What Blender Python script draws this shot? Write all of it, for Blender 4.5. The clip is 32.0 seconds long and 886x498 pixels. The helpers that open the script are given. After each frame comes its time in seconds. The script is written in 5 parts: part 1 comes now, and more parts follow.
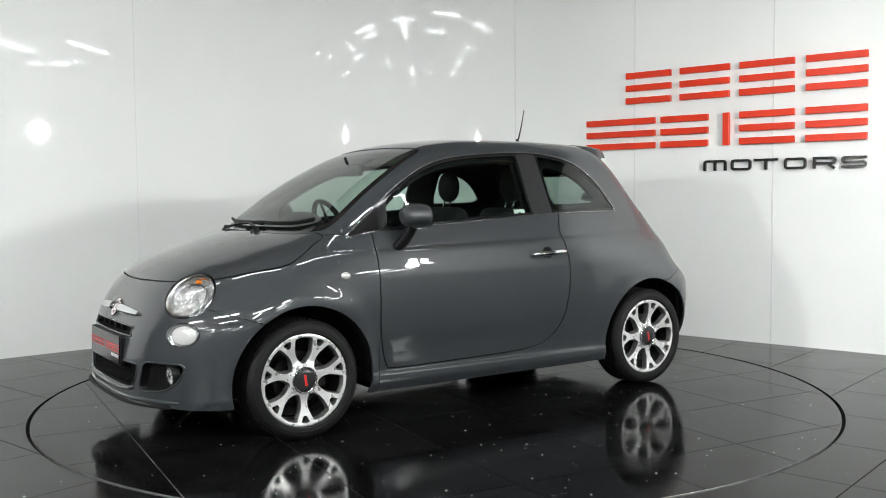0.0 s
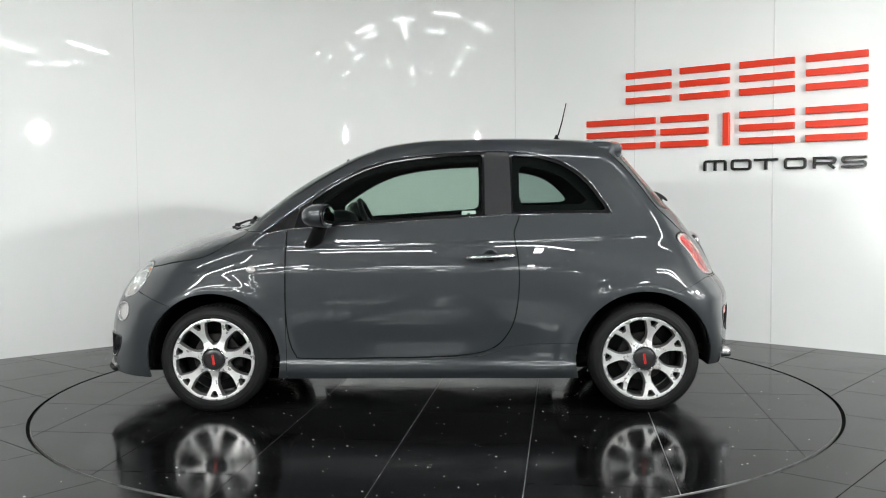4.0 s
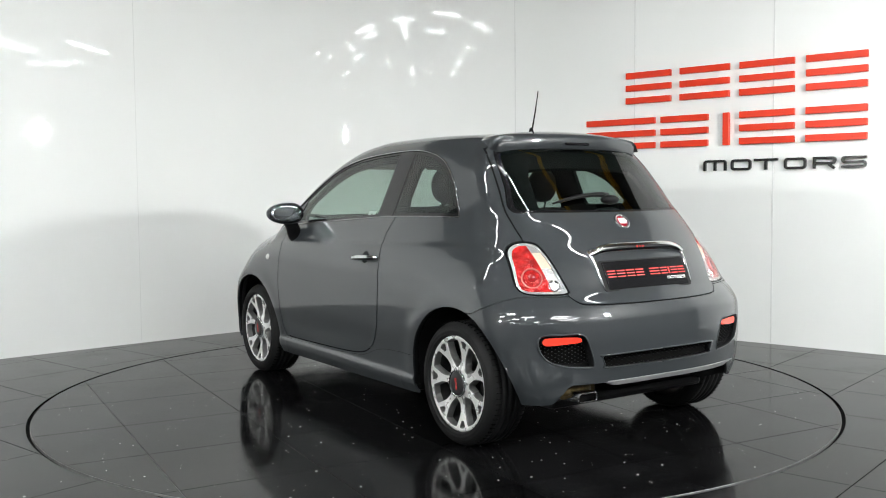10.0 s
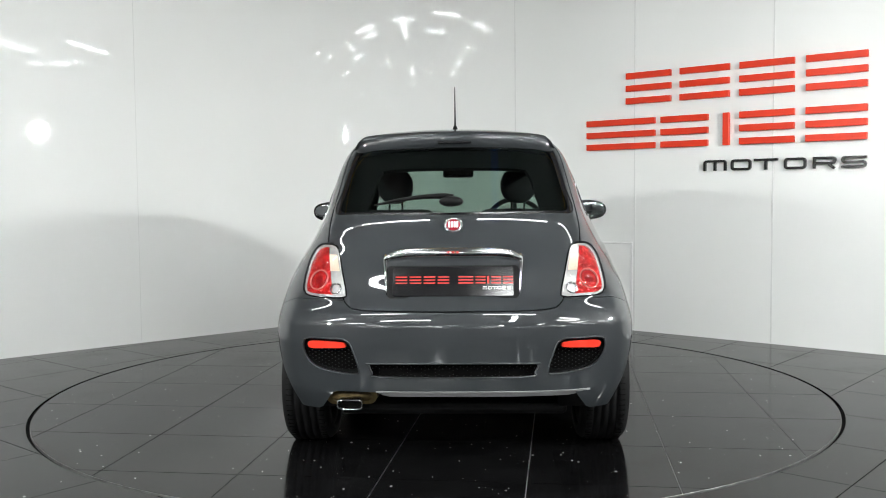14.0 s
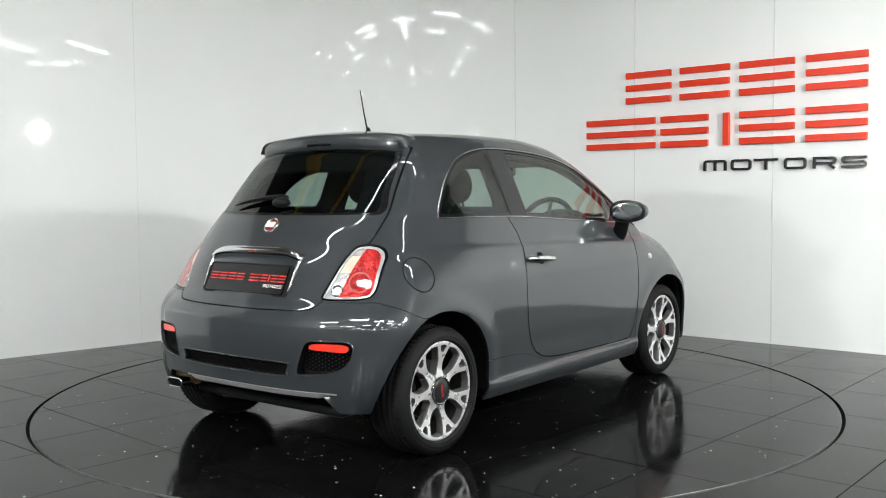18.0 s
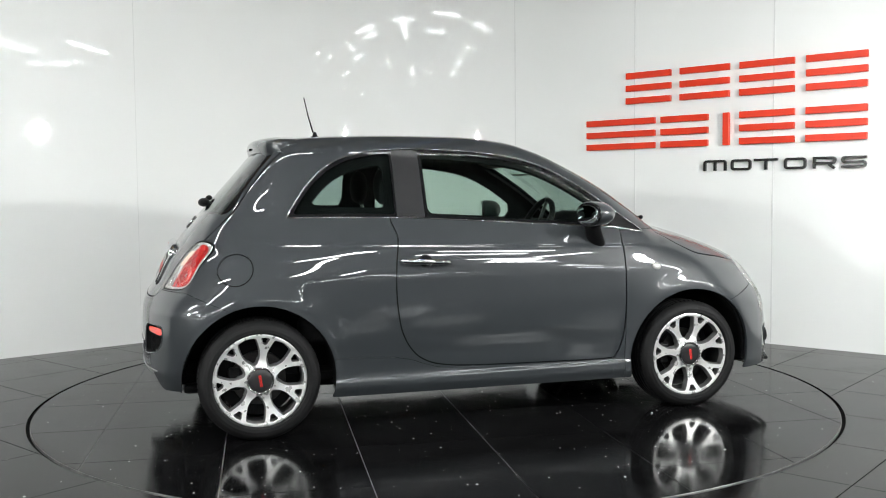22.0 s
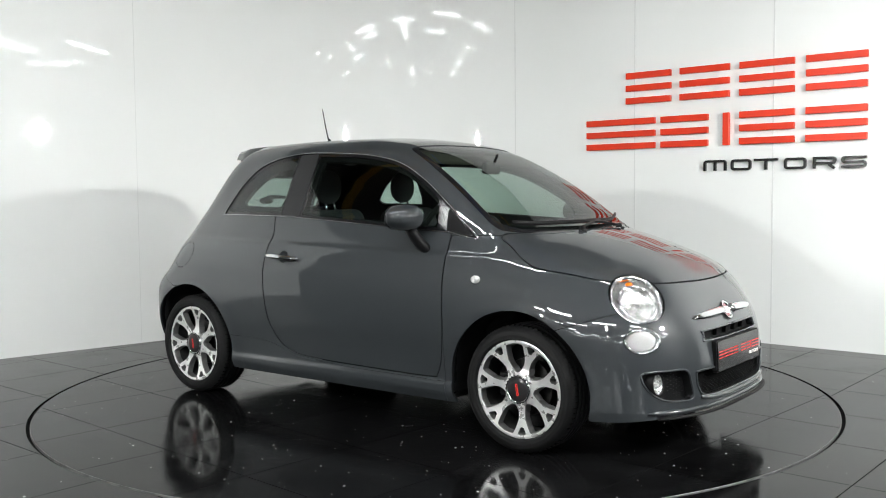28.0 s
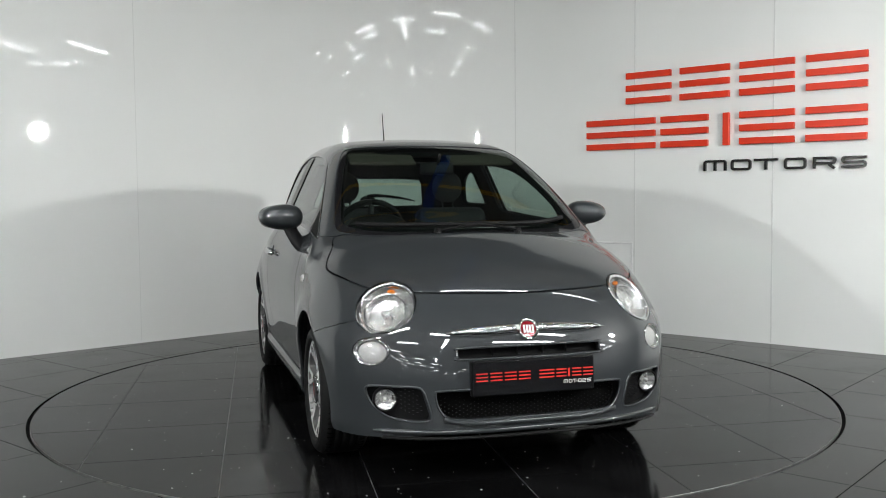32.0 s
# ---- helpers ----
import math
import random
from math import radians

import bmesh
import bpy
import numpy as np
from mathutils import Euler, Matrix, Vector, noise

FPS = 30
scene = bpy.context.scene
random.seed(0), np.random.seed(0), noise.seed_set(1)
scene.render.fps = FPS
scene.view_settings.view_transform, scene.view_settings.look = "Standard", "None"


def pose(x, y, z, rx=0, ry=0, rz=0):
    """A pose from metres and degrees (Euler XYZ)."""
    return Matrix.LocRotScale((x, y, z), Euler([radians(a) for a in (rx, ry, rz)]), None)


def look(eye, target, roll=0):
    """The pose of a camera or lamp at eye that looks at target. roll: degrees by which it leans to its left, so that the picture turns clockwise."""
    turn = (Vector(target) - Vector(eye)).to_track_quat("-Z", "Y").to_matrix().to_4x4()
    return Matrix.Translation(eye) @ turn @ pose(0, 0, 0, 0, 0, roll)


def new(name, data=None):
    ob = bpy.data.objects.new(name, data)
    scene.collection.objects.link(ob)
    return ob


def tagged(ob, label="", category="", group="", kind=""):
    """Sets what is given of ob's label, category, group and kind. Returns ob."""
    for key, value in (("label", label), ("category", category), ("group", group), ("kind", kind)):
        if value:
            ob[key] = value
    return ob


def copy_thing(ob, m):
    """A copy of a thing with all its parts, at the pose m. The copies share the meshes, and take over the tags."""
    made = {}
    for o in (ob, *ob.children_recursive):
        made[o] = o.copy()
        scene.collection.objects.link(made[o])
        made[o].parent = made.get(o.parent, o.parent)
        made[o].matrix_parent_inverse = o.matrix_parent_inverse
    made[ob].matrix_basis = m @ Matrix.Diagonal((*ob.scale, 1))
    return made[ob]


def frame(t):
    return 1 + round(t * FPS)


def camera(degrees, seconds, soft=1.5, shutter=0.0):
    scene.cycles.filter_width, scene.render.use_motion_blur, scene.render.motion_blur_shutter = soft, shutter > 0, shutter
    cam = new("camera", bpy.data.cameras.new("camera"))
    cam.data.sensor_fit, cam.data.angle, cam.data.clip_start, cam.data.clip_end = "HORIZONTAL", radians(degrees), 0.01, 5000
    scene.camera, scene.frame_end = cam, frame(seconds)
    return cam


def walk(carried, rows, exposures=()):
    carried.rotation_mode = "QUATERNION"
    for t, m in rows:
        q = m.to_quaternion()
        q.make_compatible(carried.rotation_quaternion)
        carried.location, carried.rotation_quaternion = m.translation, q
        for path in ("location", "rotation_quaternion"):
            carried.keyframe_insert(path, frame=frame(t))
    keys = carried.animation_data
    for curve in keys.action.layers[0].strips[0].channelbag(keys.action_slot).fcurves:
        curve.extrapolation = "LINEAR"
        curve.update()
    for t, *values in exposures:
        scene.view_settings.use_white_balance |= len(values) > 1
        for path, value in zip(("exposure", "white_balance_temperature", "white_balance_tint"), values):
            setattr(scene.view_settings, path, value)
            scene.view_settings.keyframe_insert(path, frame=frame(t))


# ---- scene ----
cam = camera(50.52, 32.0, soft=1.0)
STAND = look((0.0, -5.6003, 1.168), (0.0446, 0.0, 0.8396), -0.486)
EXPOSURE = ((0.0, 0.20), (1.0, 0.26), (3.0, 0.24), (6.0, 0.33), (7.0, 0.38), (9.0, 0.38), (11.0, 0.36), (13.0, 0.29), (14.0, 0.24), (17.0, 0.19), (19.0, 0.25), (20.0, 0.26),
            (22.0, 0.32), (23.0, 0.23), (24.0, 0.26), (25.0, 0.39), (28.0, 0.36), (30.0, 0.26), (31.0, 0.17), (32.0, -0.12))
walk(cam, [(0.0, STAND), (32.0, STAND)], EXPOSURE)
START, RATE = 213.54, -8.985  # the turntable's heading and its turn per second, degrees
CAR_OFF = (-0.0224, 0.1357)  # where the turntable's axis stands under the car

# ---- light ----
world = bpy.data.worlds.new("room_air")
world.use_nodes = True
world.node_tree.nodes["Background"].inputs[0].default_value = (0.9, 0.95, 1.0, 1)
world.node_tree.nodes["Background"].inputs[1].default_value = 0.02
scene.world = world


def area_lamp(name, eye, target, w, h, watts, colour):
    data = bpy.data.lights.new(name, "AREA")
    data.shape, data.size, data.size_y, data.energy, data.color = "ELLIPSE", w, h, watts, colour
    ob = new(name, data)
    ob.matrix_world = look(eye, target)
    return ob


SOFTBOXES = (((3.75, -2.62, 2.16), (-0.6, 2.2, 1.3), 0.22, 140), ((-3.5, -4.2, 2.15), (0.6, 2.2, 1.3), 0.22, 122))
for eye, target, size, watts in SOFTBOXES:
    area_lamp("softbox_lamp", eye, target, size, size, watts, (0.985, 1.0, 0.975))


# ---- materials ----
def material(name, colour, rough=0.5, metal=0.0, coat=0.0, vary=0.0, scale=8.0, bump=0.0, bump_scale=60.0, rough_vary=0.0, glow=None, coat_rough=0.03, spec=0.5, random=0.0):
    m = bpy.data.materials.new(name)
    m.use_nodes = True
    nt = m.node_tree
    b = nt.nodes["Principled BSDF"]
    b.inputs["Base Color"].default_value = (*colour, 1)
    b.inputs["Roughness"].default_value = rough
    b.inputs["Metallic"].default_value = metal
    b.inputs["Coat Weight"].default_value = coat
    b.inputs["Coat Roughness"].default_value = coat_rough
    b.inputs["Specular IOR Level"].default_value = spec
    at = nt.nodes.new("ShaderNodeTexCoord").outputs["Object"]

    def noise_at(s, detail=5.0):
        n = nt.nodes.new("ShaderNodeTexNoise")
        n.inputs["Scale"].default_value, n.inputs["Detail"].default_value = s, detail
        nt.links.new(at, n.inputs["Vector"])
        return n.outputs["Fac"]

    def ranged(fac, lo, hi, a=0.3, b_=0.7):
        r = nt.nodes.new("ShaderNodeMapRange")
        r.inputs["From Min"].default_value, r.inputs["From Max"].default_value = a, b_
        r.inputs["To Min"].default_value, r.inputs["To Max"].default_value = lo, hi
        nt.links.new(fac, r.inputs["Value"])
        return r.outputs["Result"]

    if vary or random:
        hsv = nt.nodes.new("ShaderNodeHueSaturation")
        hsv.inputs["Color"].default_value = (*colour, 1)
        value = ranged(noise_at(scale), 1 - vary, 1 + vary)
        if random:
            info = nt.nodes.new("ShaderNodeObjectInfo").outputs["Random"]
            mul = nt.nodes.new("ShaderNodeMath")
            mul.operation = "MULTIPLY"
            nt.links.new(value, mul.inputs[0])
            nt.links.new(ranged(info, 1 - random, 1 + random, 0, 1), mul.inputs[1])
            value = mul.outputs[0]
        nt.links.new(value, hsv.inputs["Value"])
        nt.links.new(hsv.outputs["Color"], b.inputs["Base Color"])
    if rough_vary:
        nt.links.new(ranged(noise_at(scale * 0.6), max(rough - rough_vary, 0.01), rough + rough_vary), b.inputs["Roughness"])
    if bump:
        n = nt.nodes.new("ShaderNodeBump")
        n.inputs["Strength"].default_value, n.inputs["Distance"].default_value = 1.0, bump
        nt.links.new(noise_at(bump_scale, 3.0), n.inputs["Height"])
        nt.links.new(n.outputs["Normal"], b.inputs["Normal"])
        if coat:
            nt.links.new(n.outputs["Normal"], b.inputs["Coat Normal"])
    if glow:
        b.inputs["Emission Color"].default_value = (*glow[:3], 1)
        b.inputs["Emission Strength"].default_value = glow[3]
    return m


def glass(name, tint, rough=0.0, ior=1.45):
    """Thin glass: lets light straight through with its tint, and mirrors at grazing angles."""
    m = bpy.data.materials.new(name)
    m.use_nodes = True
    nt = m.node_tree
    nt.nodes.clear()
    out = nt.nodes.new("ShaderNodeOutputMaterial")
    mix = nt.nodes.new("ShaderNodeMixShader")
    clear = nt.nodes.new("ShaderNodeBsdfTransparent")
    clear.inputs[0].default_value = (*tint, 1)
    gloss = nt.nodes.new("ShaderNodeBsdfGlossy")
    gloss.inputs["Roughness"].default_value = rough
    lw = nt.nodes.new("ShaderNodeLayerWeight")
    lw.inputs["Blend"].default_value = 0.5
    power = nt.nodes.new("ShaderNodeMath")
    power.operation = "POWER"
    power.inputs[1].default_value = 4.0
    scaled = nt.nodes.new("ShaderNodeMath")
    scaled.operation = "MULTIPLY_ADD"
    f0 = 2.0 * ((ior - 1) / (ior + 1)) ** 2
    scaled.inputs[1].default_value, scaled.inputs[2].default_value = 1 - f0, f0
    nt.links.new(lw.outputs["Facing"], power.inputs[0])
    nt.links.new(power.outputs[0], scaled.inputs[0])
    nt.links.new(scaled.outputs[0], mix.inputs[0])
    nt.links.new(clear.outputs[0], mix.inputs[1])
    nt.links.new(gloss.outputs[0], mix.inputs[2])
    nt.links.new(mix.outputs[0], out.inputs[0])
    return m


PAINT = material("grey_paint", (0.0252, 0.0288, 0.0318), 0.42, coat=1.0, vary=0.03, scale=3.0, coat_rough=0.012, spec=0.2)
PAINT.node_tree.nodes["Principled BSDF"].inputs["Coat IOR"].default_value = 1.62
BLACK = material("black_plastic", (0.006, 0.006, 0.0064), 0.5, vary=0.2, spec=0.14, bump=0.0003, bump_scale=900)
GLOSS_BLACK = material("gloss_black", (0.008, 0.008, 0.009), 0.12)
SATIN = material("satin_grey_trim", (0.016, 0.016, 0.017), 0.30, spec=0.35, metal=0.0, vary=0.05, scale=20)
RUBBER = material("tyre_rubber", (0.0055, 0.0055, 0.0057), 0.66, spec=0.2, vary=0.25, scale=14, bump=0.0006, bump_scale=300)
CHROME = material("chrome", (0.78, 0.79, 0.80), 0.10, metal=1.0, vary=0.04)
ALLOY = material("machined_alloy", (0.72, 0.72, 0.71), 0.30, metal=0.66, vary=0.06, scale=40, rough_vary=0.06)
# grey inner rim with the wheel's inner shade put into its colour
BARREL = material("shaded_inner_rim", (0.03, 0.03, 0.03), 0.5, metal=0.5, vary=0.3, scale=20)
ALLOY_DARK = material("alloy_recess", (0.20, 0.20, 0.197), 0.36, metal=0.7, vary=0.2, scale=30)
STEEL = material("brake_steel", (0.06, 0.058, 0.056), 0.38, metal=1.0, vary=0.2, scale=40)
CLOTH = material("black_seat_cloth", (0.018, 0.018, 0.020), 0.9, vary=0.3, scale=60, bump=0.001, bump_scale=500)
LINING = material("dark_cabin_lining", (0.007, 0.007, 0.0074), 0.85, spec=0.1, vary=0.2, scale=10)
HEADLINER = material("dark_brown_headlining", (0.055, 0.046, 0.035), 0.9, vary=0.1, scale=20)
RED = material("red_reflector", (0.75, 0.04, 0.02), 0.25, coat=0.5, vary=0.06, scale=30)
STRIP_GREY = material("satin_grey_strip", (0.30, 0.30, 0.305), 0.35, metal=0.3, vary=0.05)
BEAD = material("bright_bead", (0.40, 0.40, 0.41), 0.2, metal=1.0, vary=0.08)
HEAT = material("heat_browned_steel", (0.09, 0.066, 0.03), 0.4, metal=0.9, vary=0.4, scale=25)
RED_MARK = material("red_lettering", (0.62, 0.02, 0.015), 0.4, vary=0.04, scale=30)
WHITE_MARK = material("white_lettering", (0.75, 0.75, 0.74), 0.4)
BADGE_RED = material("badge_red", (0.20, 0.006, 0.014), 0.15, coat=1.0, vary=0.05)
MIRROR = material("mirror_glass", (0.62, 0.66, 0.66), 0.02, metal=1.0)
AMBER = material("amber_bulb", (0.60, 0.15, 0.012), 0.2)
SILVER = material("lamp_reflector", (0.78, 0.78, 0.77), 0.14, metal=0.75, bump=0.006, bump_scale=45)
WHITE_PLASTIC = material("white_lamp_plastic", (0.42, 0.42, 0.41), 0.2, bump=0.002, bump_scale=120)
GLASS = glass("green_tinted_glass", (0.66, 0.77, 0.715))
SCREEN_GLASS = glass("windscreen_glass", (0.54, 0.64, 0.59))
REAR_GLASS = glass("dark_rear_glass", (0.44, 0.53, 0.49))
GLASS_DARK = glass("privacy_glass", (0.54, 0.64, 0.60))
CLEAR = glass("clear_lamp_glass", (0.97, 0.97, 0.97), ior=1.34)
WALL_WHITE = material("white_gloss_panel", (0.80, 0.812, 0.80), 0.03, spec=0.27, vary=0.012, scale=1.2, bump=0.00035, bump_scale=2.2, rough_vary=0.008)
WALL_BACK = material("grey_hall_wall", (0.20, 0.20, 0.205), 0.7, vary=0.06, scale=1.5)
CEILING = material("grey_ceiling", (0.12, 0.12, 0.122), 0.85, vary=0.1, scale=2.0)
TILE = material("black_polished_tile", (0.0038, 0.0038, 0.004), 0.115, vary=0.4, scale=5.5, rough_vary=0.065, random=0.3, spec=0.12)
GROUT = material("grey_tile_joint", (0.24, 0.24, 0.24), 0.6, vary=0.3, scale=60)
GROUT_DARK = material("dark_tile_joint", (0.022, 0.022, 0.022), 0.6, vary=0.3, scale=60)
ALUMINIUM = material("aluminium_edge", (0.17, 0.17, 0.168), 0.45, metal=0.7, vary=0.3, scale=20)
GAP = material("dark_ring_gap", (0.003, 0.003, 0.003), 0.8, spec=0.05)
SPECK = material("white_paint_speck", (0.75, 0.75, 0.74), 0.5)
SIGN_RED = material("red_acrylic", (0.68, 0.036, 0.009), 0.35, vary=0.03, scale=6, coat=0.05, spec=0.3)
SIGN_BLACK = material("black_acrylic", (0.008, 0.008, 0.008), 0.25)
SEAM = material("panel_joint_strip", (0.66, 0.67, 0.66), 0.3, vary=0.03)
TUBE = material("lit_diffuser", (0.9, 0.9, 0.9), 0.4, glow=(0.97, 1.0, 1.0, 60.0))
METAL_WHITE = material("white_enamel", (0.7, 0.7, 0.7), 0.4)


# ---- mesh helpers ----
def part(name, bm, mat, parent=None, label="", smooth=False, m=None):
    me = bpy.data.meshes.new(name)
    bm.normal_update()
    bm.to_mesh(me)
    bm.free()
    for p in me.polygons:
        p.use_smooth = smooth
    for one in mat if isinstance(mat, (list, tuple)) else [mat]:
        me.materials.append(one)
    ob = new(name, me)
    if parent:
        ob.parent = parent
    if m is not None:
        ob.matrix_local = m
    return tagged(ob, label)


def thing(name, label, category, group="", m=None):
    ob = new(name)
    ob.empty_display_size = 0.2
    if m is not None:
        ob.matrix_basis = m
    return tagged(ob, label, category, group)


def bm_data(verts, faces):
    bm = bmesh.new()
    vs = [bm.verts.new(v) for v in verts]
    for f in faces:
        try:
            bm.faces.new([vs[i] for i in f])
        except ValueError:
            pass
    return bm


def box(sx, sy, sz, at=(0, 0, 0), bevel=0.0, seg=2, m=None):
    bm = bmesh.new()
    bmesh.ops.create_cube(bm, size=1)
    bmesh.ops.scale(bm, vec=(sx, sy, sz), verts=bm.verts)
    if bevel:
        bmesh.ops.bevel(bm, geom=bm.edges[:], offset=bevel, segments=seg, affect="EDGES", profile=0.5)
    bmesh.ops.translate(bm, vec=at, verts=bm.verts)
    if m is not None:
        bmesh.ops.transform(bm, matrix=m, verts=bm.verts)
    return bm


def lathe(profile, n=48, m=None, closed=False):
    """Turns (radius, height) pairs about z."""
    verts, faces = [], []
    k = len(profile)
    for j in range(n):
        a = 2 * math.pi * j / n
        verts += [(r * math.cos(a), r * math.sin(a), h) for r, h in profile]
    for j in range(n):
        q = (j + 1) % n
        for i in range(k if closed else k - 1):
            i2 = (i + 1) % k
            faces.append((j * k + i, q * k + i, q * k + i2, j * k + i2))
    bm = bm_data(verts, faces)
    bmesh.ops.remove_doubles(bm, verts=bm.verts, dist=1e-5)
    bmesh.ops.recalc_face_normals(bm, faces=bm.faces)
    if m is not None:
        bmesh.ops.transform(bm, matrix=m, verts=bm.verts)
    return bm


def ball(sx, sy, sz, at=(0, 0, 0), m=None, u=24, v=14, power=1.0):
    bm = bmesh.new()
    bmesh.ops.create_uvsphere(bm, u_segments=u, v_segments=v, radius=1)
    for q in bm.verts:
        if power != 1.0:
            q.co = Vector([math.copysign(abs(c) ** power, c) for c in q.co])
        q.co = Vector((q.co.x * sx, q.co.y * sy, q.co.z * sz)) + Vector(at)
    if m is not None:
        bmesh.ops.transform(bm, matrix=m, verts=bm.verts)
    return bm


def tube(points, radii, n=10, flat=1.0):
    """A round rod along points, with a radius at each."""
    pts = [Vector(p) for p in points]
    radii = radii if isinstance(radii, (list, tuple)) else [radii] * len(pts)
    verts, faces = [], []
    ref = Vector((0, 0, 1))
    for i, p in enumerate(pts):
        d = (pts[min(i + 1, len(pts) - 1)] - pts[max(i - 1, 0)]).normalized()
        if abs(d.dot(ref)) > 0.95:
            ref = Vector((1, 0, 0))
        u = d.cross(ref).normalized()
        w = u.cross(d)
        for j in range(n):
            a = 2 * math.pi * j / n
            verts.append(p + radii[i] * (math.cos(a) * u + flat * math.sin(a) * w))
    for i in range(len(pts) - 1):
        for j in range(n):
            q = (j + 1) % n
            faces.append((i * n + j, i * n + q, (i + 1) * n + q, (i + 1) * n + j))
    faces += [tuple(range(n))[::-1], tuple((len(pts) - 1) * n + j for j in range(n))]
    bm = bm_data(verts, faces)
    bmesh.ops.recalc_face_normals(bm, faces=bm.faces)
    return bm


def slab(outline, depth, m=None, bevel=0.0, seg=2):
    """A flat shape of (x, y) corners, its front at z = 0 and its back at -depth."""
    bm = bmesh.new()
    f = bm.faces.new([bm.verts.new((x, y, 0)) for x, y in outline])
    got = bmesh.ops.extrude_face_region(bm, geom=[f])
    bmesh.ops.translate(bm, vec=(0, 0, -depth), verts=[v for v in got["geom"] if isinstance(v, bmesh.types.BMVert)])
    bmesh.ops.recalc_face_normals(bm, faces=bm.faces)
    if bevel:
        top = [e for e in bm.edges if all(abs(v.co.z) < 1e-6 for v in e.verts)]
        bmesh.ops.bevel(bm, geom=top, offset=bevel, segments=seg, affect="EDGES", profile=0.5)
    if m is not None:
        bmesh.ops.transform(bm, matrix=m, verts=bm.verts)
    return bm


def rounded(w, h, r, n=5, cx=0.0, cy=0.0):
    out = []
    for sx, sy, a0 in ((1, 1, 0), (-1, 1, 90), (-1, -1, 180), (1, -1, 270)):
        for i in range(n + 1):
            a = radians(a0 + 90 * i / n)
            out.append((cx + sx * (w / 2 - r) + r * math.cos(a), cy + sy * (h / 2 - r) + r * math.sin(a)))
    return out


def joined(*parts):
    bm = parts[0]
    for other in parts[1:]:
        me = bpy.data.meshes.new("join")
        other.to_mesh(me)
        other.free()
        bm.from_mesh(me)
        bpy.data.meshes.remove(me)
    return bm


# ---- cutting a sheet of polygons along smooth lines ----
def keep_below(V, polys, g):
    """The part of the sheet where g < 0; new corners are added to V on the line g = 0."""
    sign = g < 0
    out, made = [], {}
    for f in polys:
        s = [sign[i] for i in f]
        if all(s):
            out.append(f)
            continue
        if not any(s):
            continue
        ring = []
        for a, b in zip(f, f[1:] + f[:1]):
            if sign[a]:
                ring.append(a)
            if sign[a] != sign[b]:
                key = (a, b) if a < b else (b, a)
                if key not in made:
                    t = g[key[0]] / (g[key[0]] - g[key[1]])
                    p, q = V[key[0]], V[key[1]]
                    made[key] = len(V)
                    V.append(tuple(p[c] + t * (q[c] - p[c]) for c in range(3)))
                ring.append(made[key])
        if len(ring) > 2:
            out.append(tuple(ring))
    return out


def cut(V, polys, field, gap=0.0):
    """Splits the sheet by a field into what lies inside (field < -gap) and outside (field > gap)."""
    g = field(np.array(V))
    g = np.where(np.abs(g) < 1e-7, 1e-7, g)
    n = len(V)
    inside = keep_below(V, polys, g + gap)
    outside = keep_below(V, polys, np.concatenate([gap - g, np.zeros(len(V) - n)]))
    return inside, outside


def signed(poly, a, b):
    """Distance to a closed polygon of points (a, b), below zero inside."""
    p = np.array(poly, float)
    q = np.roll(p, -1, 0)
    best = np.full(a.shape, 9.0)
    odd = np.zeros(a.shape, bool)
    for (x0, y0), (x1, y1) in zip(p, q):
        dx, dy = x1 - x0, y1 - y0
        t = np.clip(((a - x0) * dx + (b - y0) * dy) / (dx * dx + dy * dy + 1e-12), 0, 1)
        best = np.minimum(best, np.hypot(a - x0 - t * dx, b - y0 - t * dy))
        if dy:
            odd ^= ((y0 > b) != (y1 > b)) & (a < dx * (b - y0) / dy + x0)
    return np.where(odd, -best, best)


def smooth_ring(pts, n=6):
    """A closed outline rounded through its points."""
    p = np.array(pts, float)
    out = []
    k = len(p)
    for i in range(k):
        p0, p1, p2, p3 = p[i - 1], p[i], p[(i + 1) % k], p[(i + 2) % k]
        for j in range(n):
            t = j / n
            out.append(0.5 * (2 * p1 + (p2 - p0) * t + (2 * p0 - 5 * p1 + 4 * p2 - p3) * t * t + (3 * p1 - p0 - 3 * p2 + p3) * t ** 3))
    return out


